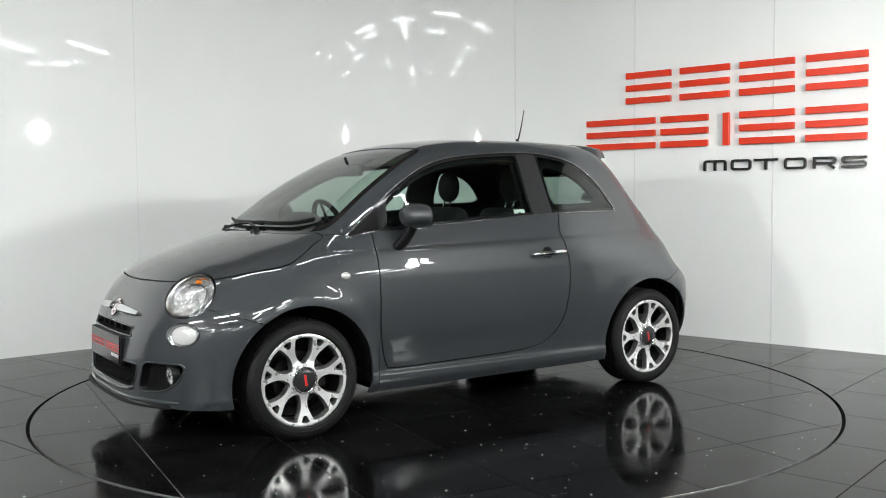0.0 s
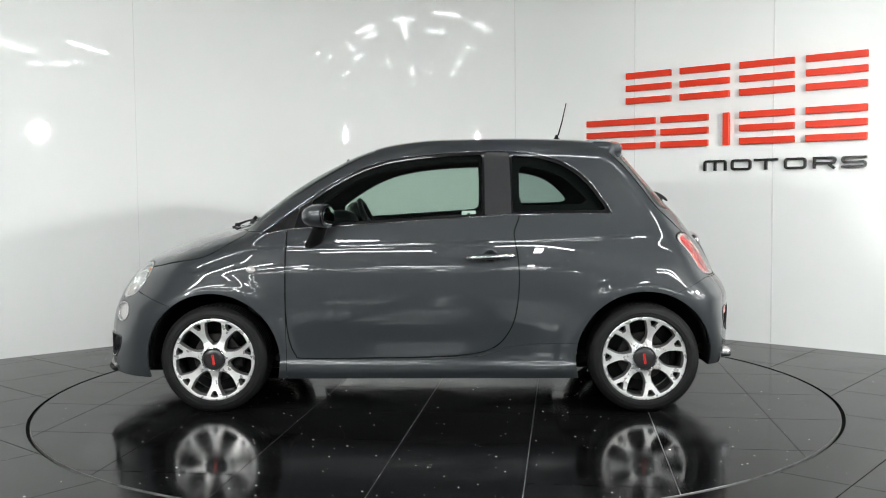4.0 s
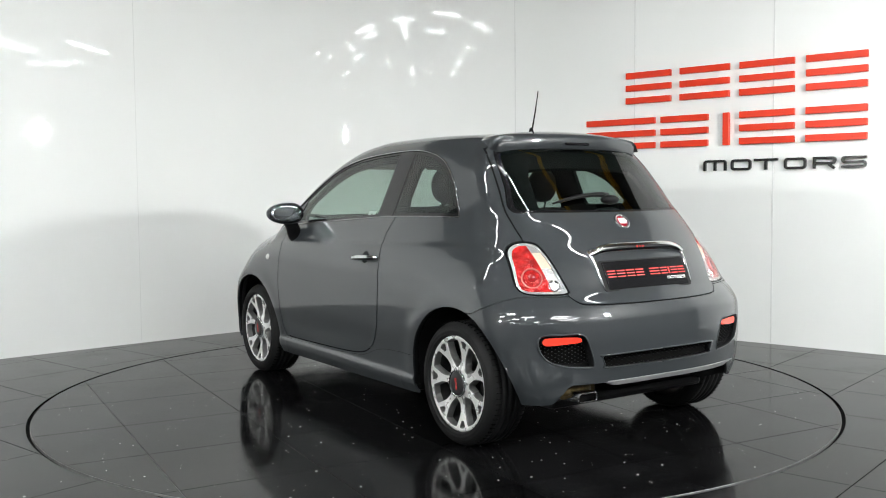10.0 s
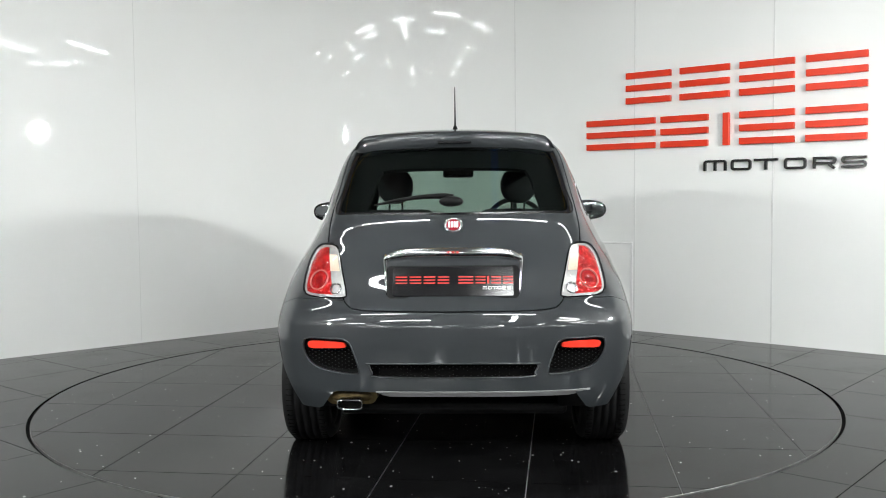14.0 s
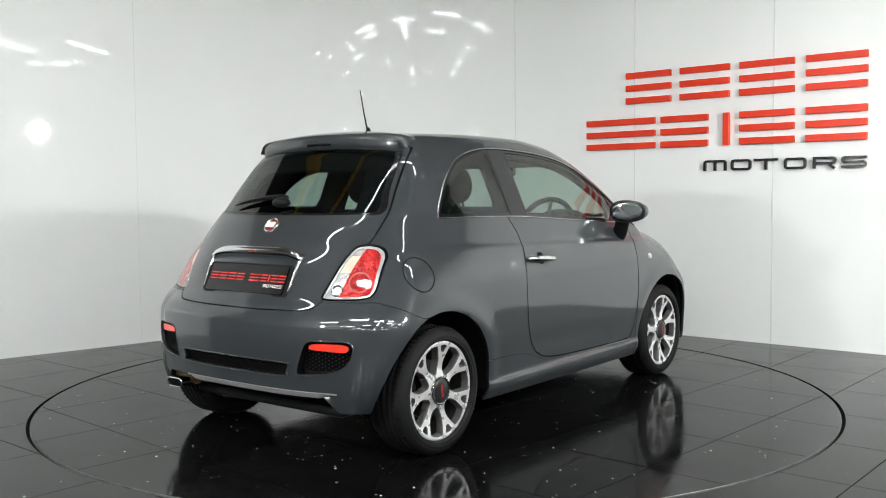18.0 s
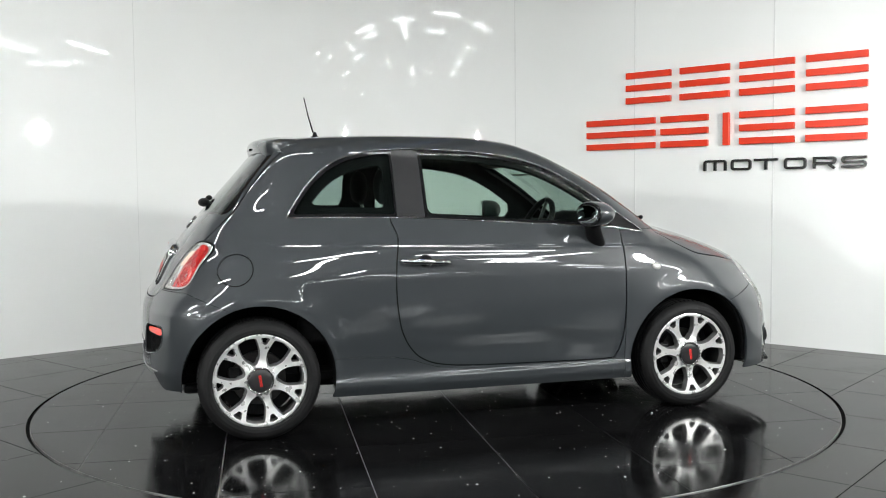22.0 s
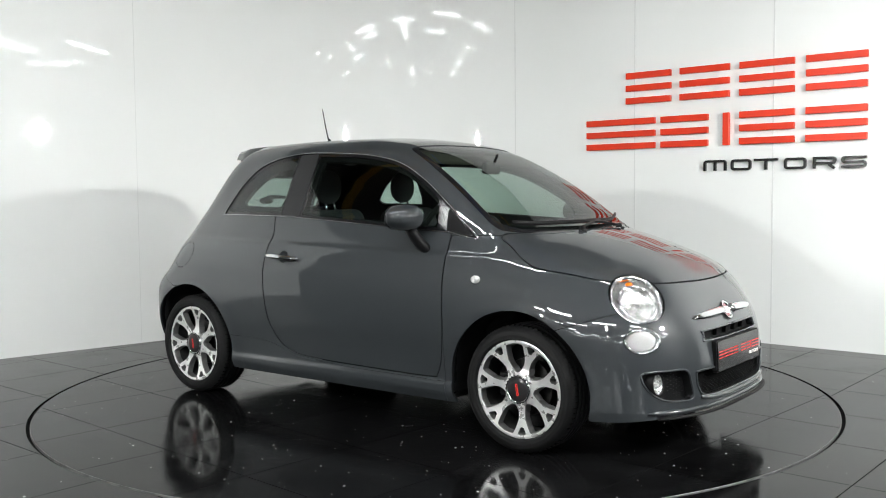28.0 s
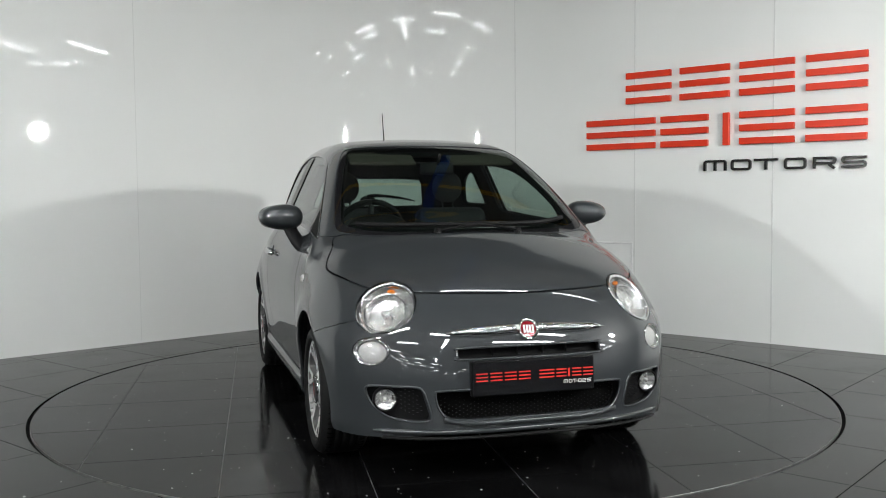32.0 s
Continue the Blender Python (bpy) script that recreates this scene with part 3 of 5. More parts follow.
def wide_letter(char, x0, x1, z0, z1, t, depth):
    """The capitals of the wide square face in which the word on the sign is cut."""
    h, r = t / 2, (z1 - z0) * 0.2
    l, rr, b, u, mid = x0 + h, x1 - h, z0 + h, z1 - h, (z0 + z1) / 2
    loop = corner(rr - r, u - r, r, 90, 0) + corner(rr - r, b + r, r, 0, -90) + corner(l + r, b + r, r, 270, 180) + corner(l + r, u - r, r, 180, 90)
    if char == "M":
        runs = [[(l, z0)] + corner(l + r, u - r, r, 180, 90) + corner(rr - r, u - r, r, 90, 0) + [(rr, z0)], [((x0 + x1) / 2, z0), ((x0 + x1) / 2, u - h)]]
    elif char == "O":
        runs = [loop + [loop[0]]]
    elif char == "T":
        runs = [[(x0, u), (x1, u)], [((x0 + x1) / 2, z0), ((x0 + x1) / 2, u - h)]]
    elif char == "R":
        runs = [[(l, z0), (l, u), (l + h, u)] + corner(rr - r, u - r, r, 90, 0) + corner(rr - r, mid - 0.1 * r + r * 0.5, r * 0.6, 0, -90) + [(l + h, mid - 0.2 * r)], [(rr - 0.045, mid - 0.2 * r - h), (rr - h * 0.4, z0)]]
    else:
        q = (u - b) / 4
        runs = [[(x1, u)] + corner(l + q, u - q, q, 90, 270, 8) + corner(rr - q, b + q, q, 90, -90, 8) + [(x0, b)]]
    return joined(*[stroke(run, t, depth) for run in runs])


def lettering(word, spans, z0, z1, t, depth, mat, parent, label, m=None):
    for char, (x0, x1) in zip(word, spans):
        part("letter", wide_letter(char, x0, x1, z0, z1, t, depth), mat, parent, label, m=m)


MOTOR_SPANS = ((2.972, 3.159), (3.197, 3.358), (3.381, 3.564), (3.612, 3.776), (3.825, 3.992), (4.025, 4.200))
lettering("MOTORS", MOTOR_SPANS, 1.331, 1.416, 0.0185, 0.022, SIGN_BLACK, sign, "black raised letter")

# floor: tiles outside the ring, tiles on the turning plate
floor = tagged(part("floor", box(HALL_E - HALL_W, HALL_N - HALL_S, 0.1, (MID_X, MID_Y, -0.066)), GROUT_DARK, label="black polished tile floor with fine joints"), kind="structure")


def tile_mesh(name, cx, cy, ang, side, keep):
    """A floor tile of that side, cut by the ring where it crosses it; None if nothing is left. keep: +1 outside, -1 inside."""
    c, s = math.cos(ang), math.sin(ang)
    h = side / 2 - 0.0022
    corners = [(cx + c * u - s * w, cy + s * u + c * w) for u, w in ((-h, -h), (h, -h), (h, h), (-h, h))]
    r = [math.hypot(*p) for p in corners]
    edge = RING + 0.010 if keep > 0 else RING - 0.013
    near = math.hypot(cx, cy)
    if keep > 0 and max(r) < edge or keep < 0 and near > edge + side:
        return None
    n = 1 if (keep > 0 and near > edge + side or keep < 0 and max(r) < edge) else 20
    V, polys = [], []
    for j in range(n + 1):
        for i in range(n + 1):
            u, w = -h + 2 * h * i / n, -h + 2 * h * j / n
            V.append((cx + c * u - s * w, cy + s * u + c * w, 0.0))
    polys = [(j * (n + 1) + i, j * (n + 1) + i + 1, (j + 1) * (n + 1) + i + 1, (j + 1) * (n + 1) + i) for j in range(n) for i in range(n)]
    if n > 1:
        g = np.hypot(*np.array(V)[:, :2].T) - edge
        polys = keep_below(V, polys, g * -keep)
    if not polys:
        return None
    edges = {(a, b) for f in polys for a, b in zip(f, f[1:] + f[:1])}
    rim = [(a, b) for a, b in edges if (b, a) not in edges]
    used = sorted({i for f in polys for i in f})
    at = {v: i for i, v in enumerate(used)}
    verts = [V[i] for i in used]
    faces = [tuple(at[i] for i in f) for f in polys]
    k = len(verts)
    low = {}
    for a, b in rim:
        for i in (a, b):
            if i not in low:
                low[i] = k
                verts.append((V[i][0], V[i][1], -0.014))
                k += 1
        faces.append((at[b], at[a], low[a], low[b]))
    me = bpy.data.meshes.new(name)
    me.from_pydata(verts, [], faces)
    me.materials.append(TILE)
    me.update()
    return me


table = thing("turntable", "round car turntable paved with black polished tiles", "turntable")
part("plate", lathe([(0.0, -0.0035), (RING - 0.0135, -0.0035), (RING - 0.0135, -0.05)], 160), GROUT, table, "grey jointing under the tiles")
part("edge_trim", lathe([(RING - 0.0125, -0.0006), (RING - 0.0095, -0.0004), (RING - 0.0088, -0.0014), (RING - 0.0088, -0.013)], 200), ALUMINIUM, table, "worn metal edge of the turntable", smooth=False)
TILE_SIDE, TABLE_TURN, FLOOR_TURN = 0.605, radians(-5.35), math.atan2(RIGHT[1], RIGHT[0])


def lay(parent, turn, keep, reach, shift):
    ca, sa = math.cos(turn), math.sin(turn)
    n = int(9 / TILE_SIDE)
    for i in range(-n, n):
        for j in range(-n, n):
            u, w = (i + 0.5) * TILE_SIDE + shift[0], (j + 0.5) * TILE_SIDE + shift[1]
            x, y = ca * u - sa * w, sa * u + ca * w
            if not reach(x, y):
                continue
            me = tile_mesh("tile", x, y, turn, TILE_SIDE, keep)
            if me:
                ob = new("tile", me)
                ob.parent = parent


n_left, n_right = np.array([-LEFT[1], LEFT[0]]), np.array([RIGHT[1], -RIGHT[0]])
lay(table, TABLE_TURN, -1, lambda x, y: math.hypot(x, y) < RING + 0.45, (0.004, 0.0))


def before_camera(x, y):
    return -4.6 < y < 4.2 and abs(x) < 5.0 and (np.array([x, y]) - CORNER) @ n_left > -0.45 and (np.array([x, y]) - CORNER) @ n_right > -0.45


lay(floor, FLOOR_TURN, 1, before_camera, (0.1, 0.2))
ca, sa, verts, faces = math.cos(FLOOR_TURN), math.sin(FLOOR_TURN), [], []
for i in range(-46, 46):  # the same paving on through the rest of the hall
    for j in range(-46, 46):
        u, w, h = (i + 0.5) * TILE_SIDE + 0.1, (j + 0.5) * TILE_SIDE + 0.2, TILE_SIDE / 2 - 0.0022
        x, y = ca * u - sa * w, sa * u + ca * w
        if before_camera(x, y) or not HALL_W - 0.3 < x < HALL_E + 0.3 or not HALL_S - 0.3 < y < HALL_N + 0.3 or math.hypot(x, y) < RING + 0.5:
            continue
        k = len(verts)
        verts += [(x + ca * p - sa * q, y + sa * p + ca * q, z) for z in (0.0, -0.014) for p, q in ((-h, -h), (h, -h), (h, h), (-h, h))]
        faces += [(k, k + 1, k + 2, k + 3)] + [(k + 4 + e, k + 4 + (e + 1) % 4, k + (e + 1) % 4, k + e) for e in range(4)]
tagged(part("hall_tiles", bm_data(verts, faces), TILE, floor, "black polished tiles through the hall"), kind="stuff")
tagged(part("ring_gap", lathe([(RING - 0.0095, -0.0140), (RING + 0.0095, -0.0140)], 200), GAP, floor, "dark gap round the turntable"))
rng = random.Random(4)


def specks(name, parent, count, where, label):
    verts, faces = [], []
    while len(faces) < count:
        x, y = where()
        s = 0.0019 + 0.0042 * rng.random() ** 3
        a = rng.random() * 6.28
        k = len(verts)
        for q in range(5):
            b = a + q * 1.2566
            verts.append((x + s * math.cos(b) * rng.uniform(0.7, 1.2), y + s * math.sin(b) * rng.uniform(0.7, 1.2), 0.0008))
        faces.append(tuple(range(k, k + 5)))
    return tagged(part(name, bm_data(verts, faces), SPECK, parent, label), kind="stuff")


def on_table():
    r, a = (RING - 0.05) * math.sqrt(rng.random()), rng.random() * 6.28
    return r * math.cos(a), r * math.sin(a)


def on_floor():
    while True:
        x, y = rng.uniform(-3.3, 3.3), rng.uniform(-3.4, 2.6)
        if math.hypot(x, y) > RING + 0.05 and (np.array([x, y]) - CORNER) @ n_left > 0.1 and (np.array([x, y]) - CORNER) @ n_right > 0.1:
            return x, y


specks("specks", table, 560, on_table, "scattered white dust specks")
specks("specks", floor, 150, on_floor, "scattered white dust specks")
# ---- the car ----
car = thing("car", "small dark grey three-door hatchback with black trim and alloy wheels", "car")


def side_field(outline, smooth=True, lo=0.35):
    ring = smooth_ring(outline) if smooth else outline
    return lambda P: np.where(P[:, 1] > lo, signed(ring, P[:, 0], P[:, 2]), 0.5)


def top_field(outline, smooth=True, lo=0.6):
    ring = smooth_ring(outline) if smooth else outline
    ring = list(ring)
    return lambda P: np.where(P[:, 2] > lo, signed(ring, P[:, 0], P[:, 1]), 0.5)


def end_field(outline, front, smooth=True, n=6):
    ring = smooth_ring(outline, n) if smooth else outline
    return lambda P: np.where(P[:, 0] > 0.9 if front else P[:, 0] < -0.85, signed(ring, P[:, 1], P[:, 2]), 0.5)


def disc_field(c, r, squash=1.0):
    """A round patch about the body's point c, seen along the body's normal there."""
    n = normals(np.array([c]))[0]
    up = np.array([0, 0, 1.0]) - n[2] * n
    up /= np.linalg.norm(up)
    across = np.cross(up, n)

    def f(P):
        d = P - np.array(c)
        near = np.abs(d @ n) < 0.18
        return np.where(near, np.hypot(d @ across, (d @ up) / squash) - r, 0.5)
    return f


def on_body(p, way):
    """The point where a ray from p along way leaves the body."""
    return on_body_all([p], way)[0]


def on_body_all(points, way):
    p, way = np.array(points, float), np.array(way, float)
    a, b = np.zeros(len(p)), np.full(len(p), 1.5)
    for _ in range(22):
        m = (a + b) / 2
        inside = form(p + m[:, None] * way) < 0
        a, b = np.where(inside, m, a), np.where(inside, b, m)
    return p + a[:, None] * way


P0, Q0 = skin()
V = [tuple(p) for p in P0]
rest = [tuple(int(i) for i in q) for q in Q0]


# open bottom and wheel arches
def bottom(P):
    x = P[:, 0]
    z = 0.185 + 0.0 * x
    z = np.where(x > 1.3, 0.192 + 0.022 * np.clip((0.72 - P[:, 1]) / 0.3, 0, 1), z)
    z = np.where(x < -1.3, 0.243 + 0.085 * np.clip((0.575 - P[:, 1]) / 0.06, 0, 1), z)
    return P[:, 2] - z


ARCH = 0.362


def arch(ax, r=ARCH):
    return lambda P: np.where((P[:, 1] > 0.42) & (P[:, 2] < 0.80), np.hypot(P[:, 0] - ax, (P[:, 2] - HUB_Z) * 1.01) - r, 0.5)


_, rest = cut(V, rest, bottom)
for ax in (AXLE_F, AXLE_R):
    _, rest = cut(V, rest, arch(ax))

DLO = [(0.885, 0.966), (0.80, 1.030), (0.695, 1.109), (0.515, 1.230), (0.332, 1.321), (0.146, 1.367), (-0.103, 1.392), (-0.402, 1.401), (-0.604, 1.380), (-0.758, 1.329),
       (-0.877, 1.234), (-0.955, 1.13), (-0.992, 1.069), (-0.975, 1.056), (-0.80, 1.057), (-0.451, 1.052), (-0.305, 1.046), (0.2, 1.016), (0.55, 0.996), (0.736, 0.984), (0.86, 0.962)]
DOOR = [(0.745, 1.02), (0.750, 0.86), (0.749, 0.70), (0.749, 0.534), (0.735, 0.40), (0.705, 0.318), (0.655, 0.296), (0.30, 0.297), (-0.082, 0.304), (-0.25, 0.318), (-0.340, 0.345),
        (-0.405, 0.395), (-0.458, 0.486), (-0.482, 0.600), (-0.490, 0.72), (-0.484, 0.83), (-0.465, 0.95), (-0.452, 1.10), (0.1, 1.10), (0.70, 1.06)]
BONNET = [(1.71, 0.0), (1.705, 0.15), (1.68, 0.32), (1.632, 0.46), (1.575, 0.545), (1.484, 0.628), (1.324, 0.697), (1.21, 0.722), (1.13, 0.706), (1.045, 0.668), (0.985, 0.652),
          (1.0, 0.60), (1.085, 0.45), (1.145, 0.27), (1.172, 0.10), (1.175, 0.0), (1.172, -0.10), (1.3, -0.2), (1.5, -0.2), (1.70, -0.15)]
SCREEN = [(1.165, 0.0), (1.162, 0.10), (1.135, 0.27), (1.072, 0.45), (0.985, 0.60), (0.93, 0.632), (0.86, 0.624), (0.72, 0.594), (0.54, 0.550), (0.36, 0.498), (0.315, 0.478), (0.298, 0.45), (0.315, 0.25), (0.325, 0.0),
          (0.325, -0.2), (1.14, -0.2)]
GATE = [(0.0, 1.415), (0.25, 1.41), (0.46, 1.395), (0.505, 1.36), (0.545, 1.18), (0.568, 1.06), (0.566, 0.95), (0.530, 0.84), (0.485, 0.735), (0.455, 0.692), (0.40, 0.675), (0.2, 0.669), (0.0, 0.668),
        (-0.2, 0.669), (-0.2, 1.41)]
BACK_GLASS = [(0.0, 1.40), (0.25, 1.398), (0.44, 1.385), (0.485, 1.355), (0.522, 1.20), (0.548, 1.086), (0.45, 1.079), (0.2, 1.076), (0.0, 1.075), (-0.2, 1.075), (-0.2, 1.40)]
TAIL_LAMP = [(0.60, 0.946), (0.530, 0.944), (0.505, 0.90), (0.484, 0.82), (0.464, 0.74), (0.475, 0.722), (0.56, 0.720), (0.645, 0.726), (0.672, 0.755), (0.664, 0.83), (0.644, 0.905)]
FOG_BOX = [(0.645, 0.402), (0.55, 0.405), (0.462, 0.400), (0.432, 0.340), (0.424, 0.274), (0.50, 0.270), (0.575, 0.283), (0.625, 0.32), (0.652, 0.37)]
LOW_GRILLE = [(0.0, 0.392), (0.25, 0.391), (0.385, 0.388), (0.402, 0.375), (0.392, 0.325), (0.360, 0.284), (0.30, 0.272), (0.15, 0.270), (0.0, 0.270), (-0.15, 0.27), (-0.15, 0.39)]
SLOT = [(0.0, 0.554), (0.295, 0.552), (0.309, 0.543), (0.309, 0.520), (0.297, 0.509), (0.0, 0.507), (-0.15, 0.507), (-0.15, 0.554)]
REAR_BOX = [(0.645, 0.546), (0.55, 0.553), (0.456, 0.546), (0.42, 0.48), (0.402, 0.412), (0.43, 0.402), (0.53, 0.412), (0.605, 0.435), (0.648, 0.485)]
REAR_MESH = [(0.0, 0.452), (0.34, 0.450), (0.358, 0.443), (0.345, 0.41), (0.322, 0.393), (0.0, 0.390), (-0.15, 0.39), (-0.15, 0.452)]

GAP_W = 0.0022
inside_of = {}


def take(key, field, gap=GAP_W):
    global rest
    inside_of[key], rest = cut(V, rest, field, gap)


HEAD_C = (1.622, 0.553, 0.709)
LOW_C = (1.683, 0.628, 0.537)
take("screen", top_field(SCREEN, lo=0.9), 0.0012)
take("dlo", side_field(DLO), 0.0006)
take("head", disc_field(HEAD_C, 0.130, 0.98))
take("low", disc_field(LOW_C, 0.084, 0.66))
take("bonnet", top_field(BONNET, lo=0.66), 0.0032)
take("lamp", end_field(TAIL_LAMP, False))
take("gate", end_field(GATE, False), 0.0028)
take("door", side_field(DOOR), 0.0034)
_, inside_of["door"] = cut(V, inside_of["door"], lambda P: np.hypot(P[:, 0] + 0.338, (P[:, 2] - 0.837) * 1.1) - 0.037)
take("fogbox", end_field(FOG_BOX, True), 0.0)
take("grille", end_field(LOW_GRILLE, True), 0.0)
take("slot", end_field(SLOT, True, n=3), 0.0)
take("rearbox", end_field(REAR_BOX, False), 0.0)
take("rearmesh", end_field(REAR_MESH, False), 0.0)
take("front_bumper", lambda P: P[:, 2] - (0.586 + 0.335 * (P[:, 0] - 1.388) + 3.0 * np.clip(P[:, 0] - 1.60, 0, 1)) + 5 * (P[:, 0] < 1.2), 0.0018)
take("rear_bumper", lambda P: P[:, 2] - np.minimum(0.632 + 0.44 * np.clip(-1.30 - P[:, 0], 0, 1), 0.712) + 5 * (P[:, 0] > -1.1), 0.0014)
take("wing", lambda P: np.maximum(0.752 - P[:, 0], P[:, 2] - 0.972), 0.0015)
SKIRT = curve([(-0.9, 0.377), (-0.55, 0.371), (-0.42, 0.352), (-0.34, 0.325), (-0.25, 0.302), (0.3, 0.282), (0.9, 0.282)])
take("skirt", lambda P: np.where(np.abs(P[:, 0]) < 0.85, P[:, 2] - SKIRT(P[:, 0]), 0.5), 0.0008)

# painted panels
flap, right_rest = cut(V, rest, disc_field((-1.254, 0.742, 0.818), 0.083), 0.0028)
sheet("fuel_flap", V, flap, PAINT, car, "right", label="round dark grey fuel flap")
sheet("body_shell", V, rest, PAINT, car, "both", other=right_rest, label="glossy dark grey painted roof and sides")
sheet("bonnet", V, inside_of["bonnet"], PAINT, car, "both", label="glossy dark grey bonnet")
gate_glass, gate_skin = cut(V, inside_of["gate"], end_field(BACK_GLASS, False), 0.001)
gate = sheet("tailgate", V, gate_skin, PAINT, car, "both", label="glossy dark grey tailgate")
front_bumper = sheet("front_bumper", V, inside_of["front_bumper"], PAINT, car, "both", label="glossy dark grey front bumper")
rear_bumper = sheet("rear_bumper", V, inside_of["rear_bumper"], PAINT, car, "both", label="glossy dark grey rear bumper")
doors = {}
for side in ("left", "right"):
    doors[side] = sheet("door", V, inside_of["door"], PAINT, car, side)
    sheet("front_wing", V, inside_of["wing"], PAINT, car, side)
    sheet("side_skirt", V, inside_of["skirt"], PAINT, car, side)

# glass and its black surrounds
pane, edge = cut(V, inside_of["screen"], top_field([(x * 0.93 + 0.049 - 0.014 * (x > 1), y * 0.95) for x, y in SCREEN], lo=0.9))
sheet("windscreen", V, pane, SCREEN_GLASS, car, "both", depth=0, push=-0.002, label="green-tinted windscreen")
sheet("windscreen_edge", V, edge, GLOSS_BLACK, car, "both", depth=0.01, push=-0.003, label="black band round the windscreen")
pane, edge = cut(V, gate_glass, end_field([(y * 0.955, 1.24 + (z - 1.24) * 0.93) for y, z in BACK_GLASS], False))
sheet("rear_window", V, pane, REAR_GLASS, gate, "both", depth=0, push=-0.002, label="green-tinted rear window")
sheet("rear_window_edge", V, edge, GLOSS_BLACK, gate, "both", depth=0.01, push=-0.003, label="black band round the rear window")
dlo_field = side_field(DLO)
front_pane, other = cut(V, inside_of["dlo"], lambda P: np.maximum.reduce([dlo_field(P) + 0.017, -0.300 - P[:, 0], P[:, 0] - 0.655 + 0.25 * (P[:, 2] - 1.0)]))
quarter_pane, other = cut(V, other, lambda P: np.maximum(dlo_field(P) + 0.019, P[:, 0] + 0.463))
pillar, other = cut(V, other, lambda P: np.maximum.reduce([dlo_field(P) + 0.006, -0.452 - P[:, 0] + 0.02 * (P[:, 2] - 1.2), P[:, 0] + 0.312]))
sail, seal = cut(V, other, lambda P: np.maximum(dlo_field(P) + 0.007, 0.712 - P[:, 0] - 0.25 * (P[:, 2] - 1.0)))
bead_run = on_body_all([(x, 0.2, z) for x, z in smooth_ring(DLO)], (0, 1, 0))
bead_run = np.concatenate([bead_run, bead_run[:1]]) + 0.0006 * normals(np.concatenate([bead_run, bead_run[:1]]))
for side in ("left", "right"):
    sheet("door_glass", V, front_pane, GLASS, doors[side], side, depth=0, push=-0.006, label="green-tinted door window")
    sheet("quarter_glass", V, quarter_pane, GLASS_DARK, car, side, depth=0, push=-0.004, label="dark-tinted rear side window")
    sheet("pillar_cover", V, pillar, SATIN, car, side, depth=0.006, push=-0.001, label="satin grey pillar cover")
    sheet("sail_panel", V, sail, BLACK, car, side, depth=0.006, push=-0.001, label="black corner panel at the mirror")
    sheet("window_seal", V, seal, GLOSS_BLACK, car, side, depth=0.012, push=-0.003, label="black rubber window surround")
    part("window_bead", tube([(q[0], q[1] * (1 if side == "left" else -1), q[2]) for q in bead_run], 0.0034, 8), BEAD, car, "thin bright bead round the windows", smooth=True)

# dark lining inside the skin, with the same openings
P1, Q1 = skin(64, 80, 30)
V1 = [tuple(p) for p in P1]
lining = [tuple(int(i) for i in q) for q in Q1]
_, lining = cut(V1, lining, lambda P: P[:, 2] - np.where(P[:, 0] < -1.25, 0.345, np.where(P[:, 0] > 1.3, 0.235, 0.21)))
for ax in (AXLE_F, AXLE_R):
    _, lining = cut(V1, lining, arch(ax, 0.366))
for f, grow in ((top_field([(x * 0.93 + 0.049 - 0.014 * (x > 1), y * 0.95) for x, y in SCREEN], lo=0.9), 0.0), (end_field([(y * 0.74, 1.205 + (z - 1.235) * 0.64) for y, z in BACK_GLASS], False), 0.0)):
    _, lining = cut(V1, lining, f)
_, lining = cut(V1, lining, lambda P: np.maximum.reduce([dlo_field(P) + 0.034, -0.285 - P[:, 0], P[:, 0] - 0.65 + 0.25 * (P[:, 2] - 1.0)]))
_, lining = cut(V1, lining, lambda P: np.maximum(dlo_field(P) + 0.062, P[:, 0] + 0.50))
for key, f in (("head", disc_field(HEAD_C, 0.136)), ("low", disc_field(LOW_C, 0.088, 0.7)), ("lamp", end_field(TAIL_LAMP, False)), ("fogbox", end_field(FOG_BOX, True)), ("grille", end_field(LOW_GRILLE, True)), ("rearbox", end_field(REAR_BOX, False))):
    _, lining = cut(V1, lining, f)
sheet("cabin_lining", V1, lining, LINING, car, "both", depth=0.02, push=-0.032, label="dark inner lining", shape_normals=False)


def patch(name, key, mat, parent, side, push, label=""):
    return sheet(name, V, inside_of[key], mat, parent, side, depth=0.02, push=push, label=label)


# ---- wheels ----
def spoke_field(r, t):
    """Below zero in the openings of the wheel's face: seven forked spokes."""
    sector = math.pi / 7
    a = (t + sector) % (2 * sector) - sector  # from the middle of a spoke
    b = t % (2 * sector) - sector  # from the middle of an opening
    wide = curve([(0.0735, -0.006), (0.077, 0.009), (0.088, 0.019), (0.105, 0.031), (0.125, 0.040), (0.145, 0.0455), (0.18, 0.0470), (0.200, 0.0455), (0.205, 0.038), (0.2085, -0.006)])
    small = curve([(0.170, -0.006), (0.1735, 0.009), (0.185, 0.014), (0.200, 0.0210), (0.205, 0.018), (0.2085, -0.006)])
    big = np.where((r > 0.073) & (r < 0.209), np.abs(r * b) - wide(r), 0.01)
    notch = np.where((r > 0.1695) & (r < 0.209), np.abs(r * a) - small(r), 0.01)
    return np.minimum(big, notch)


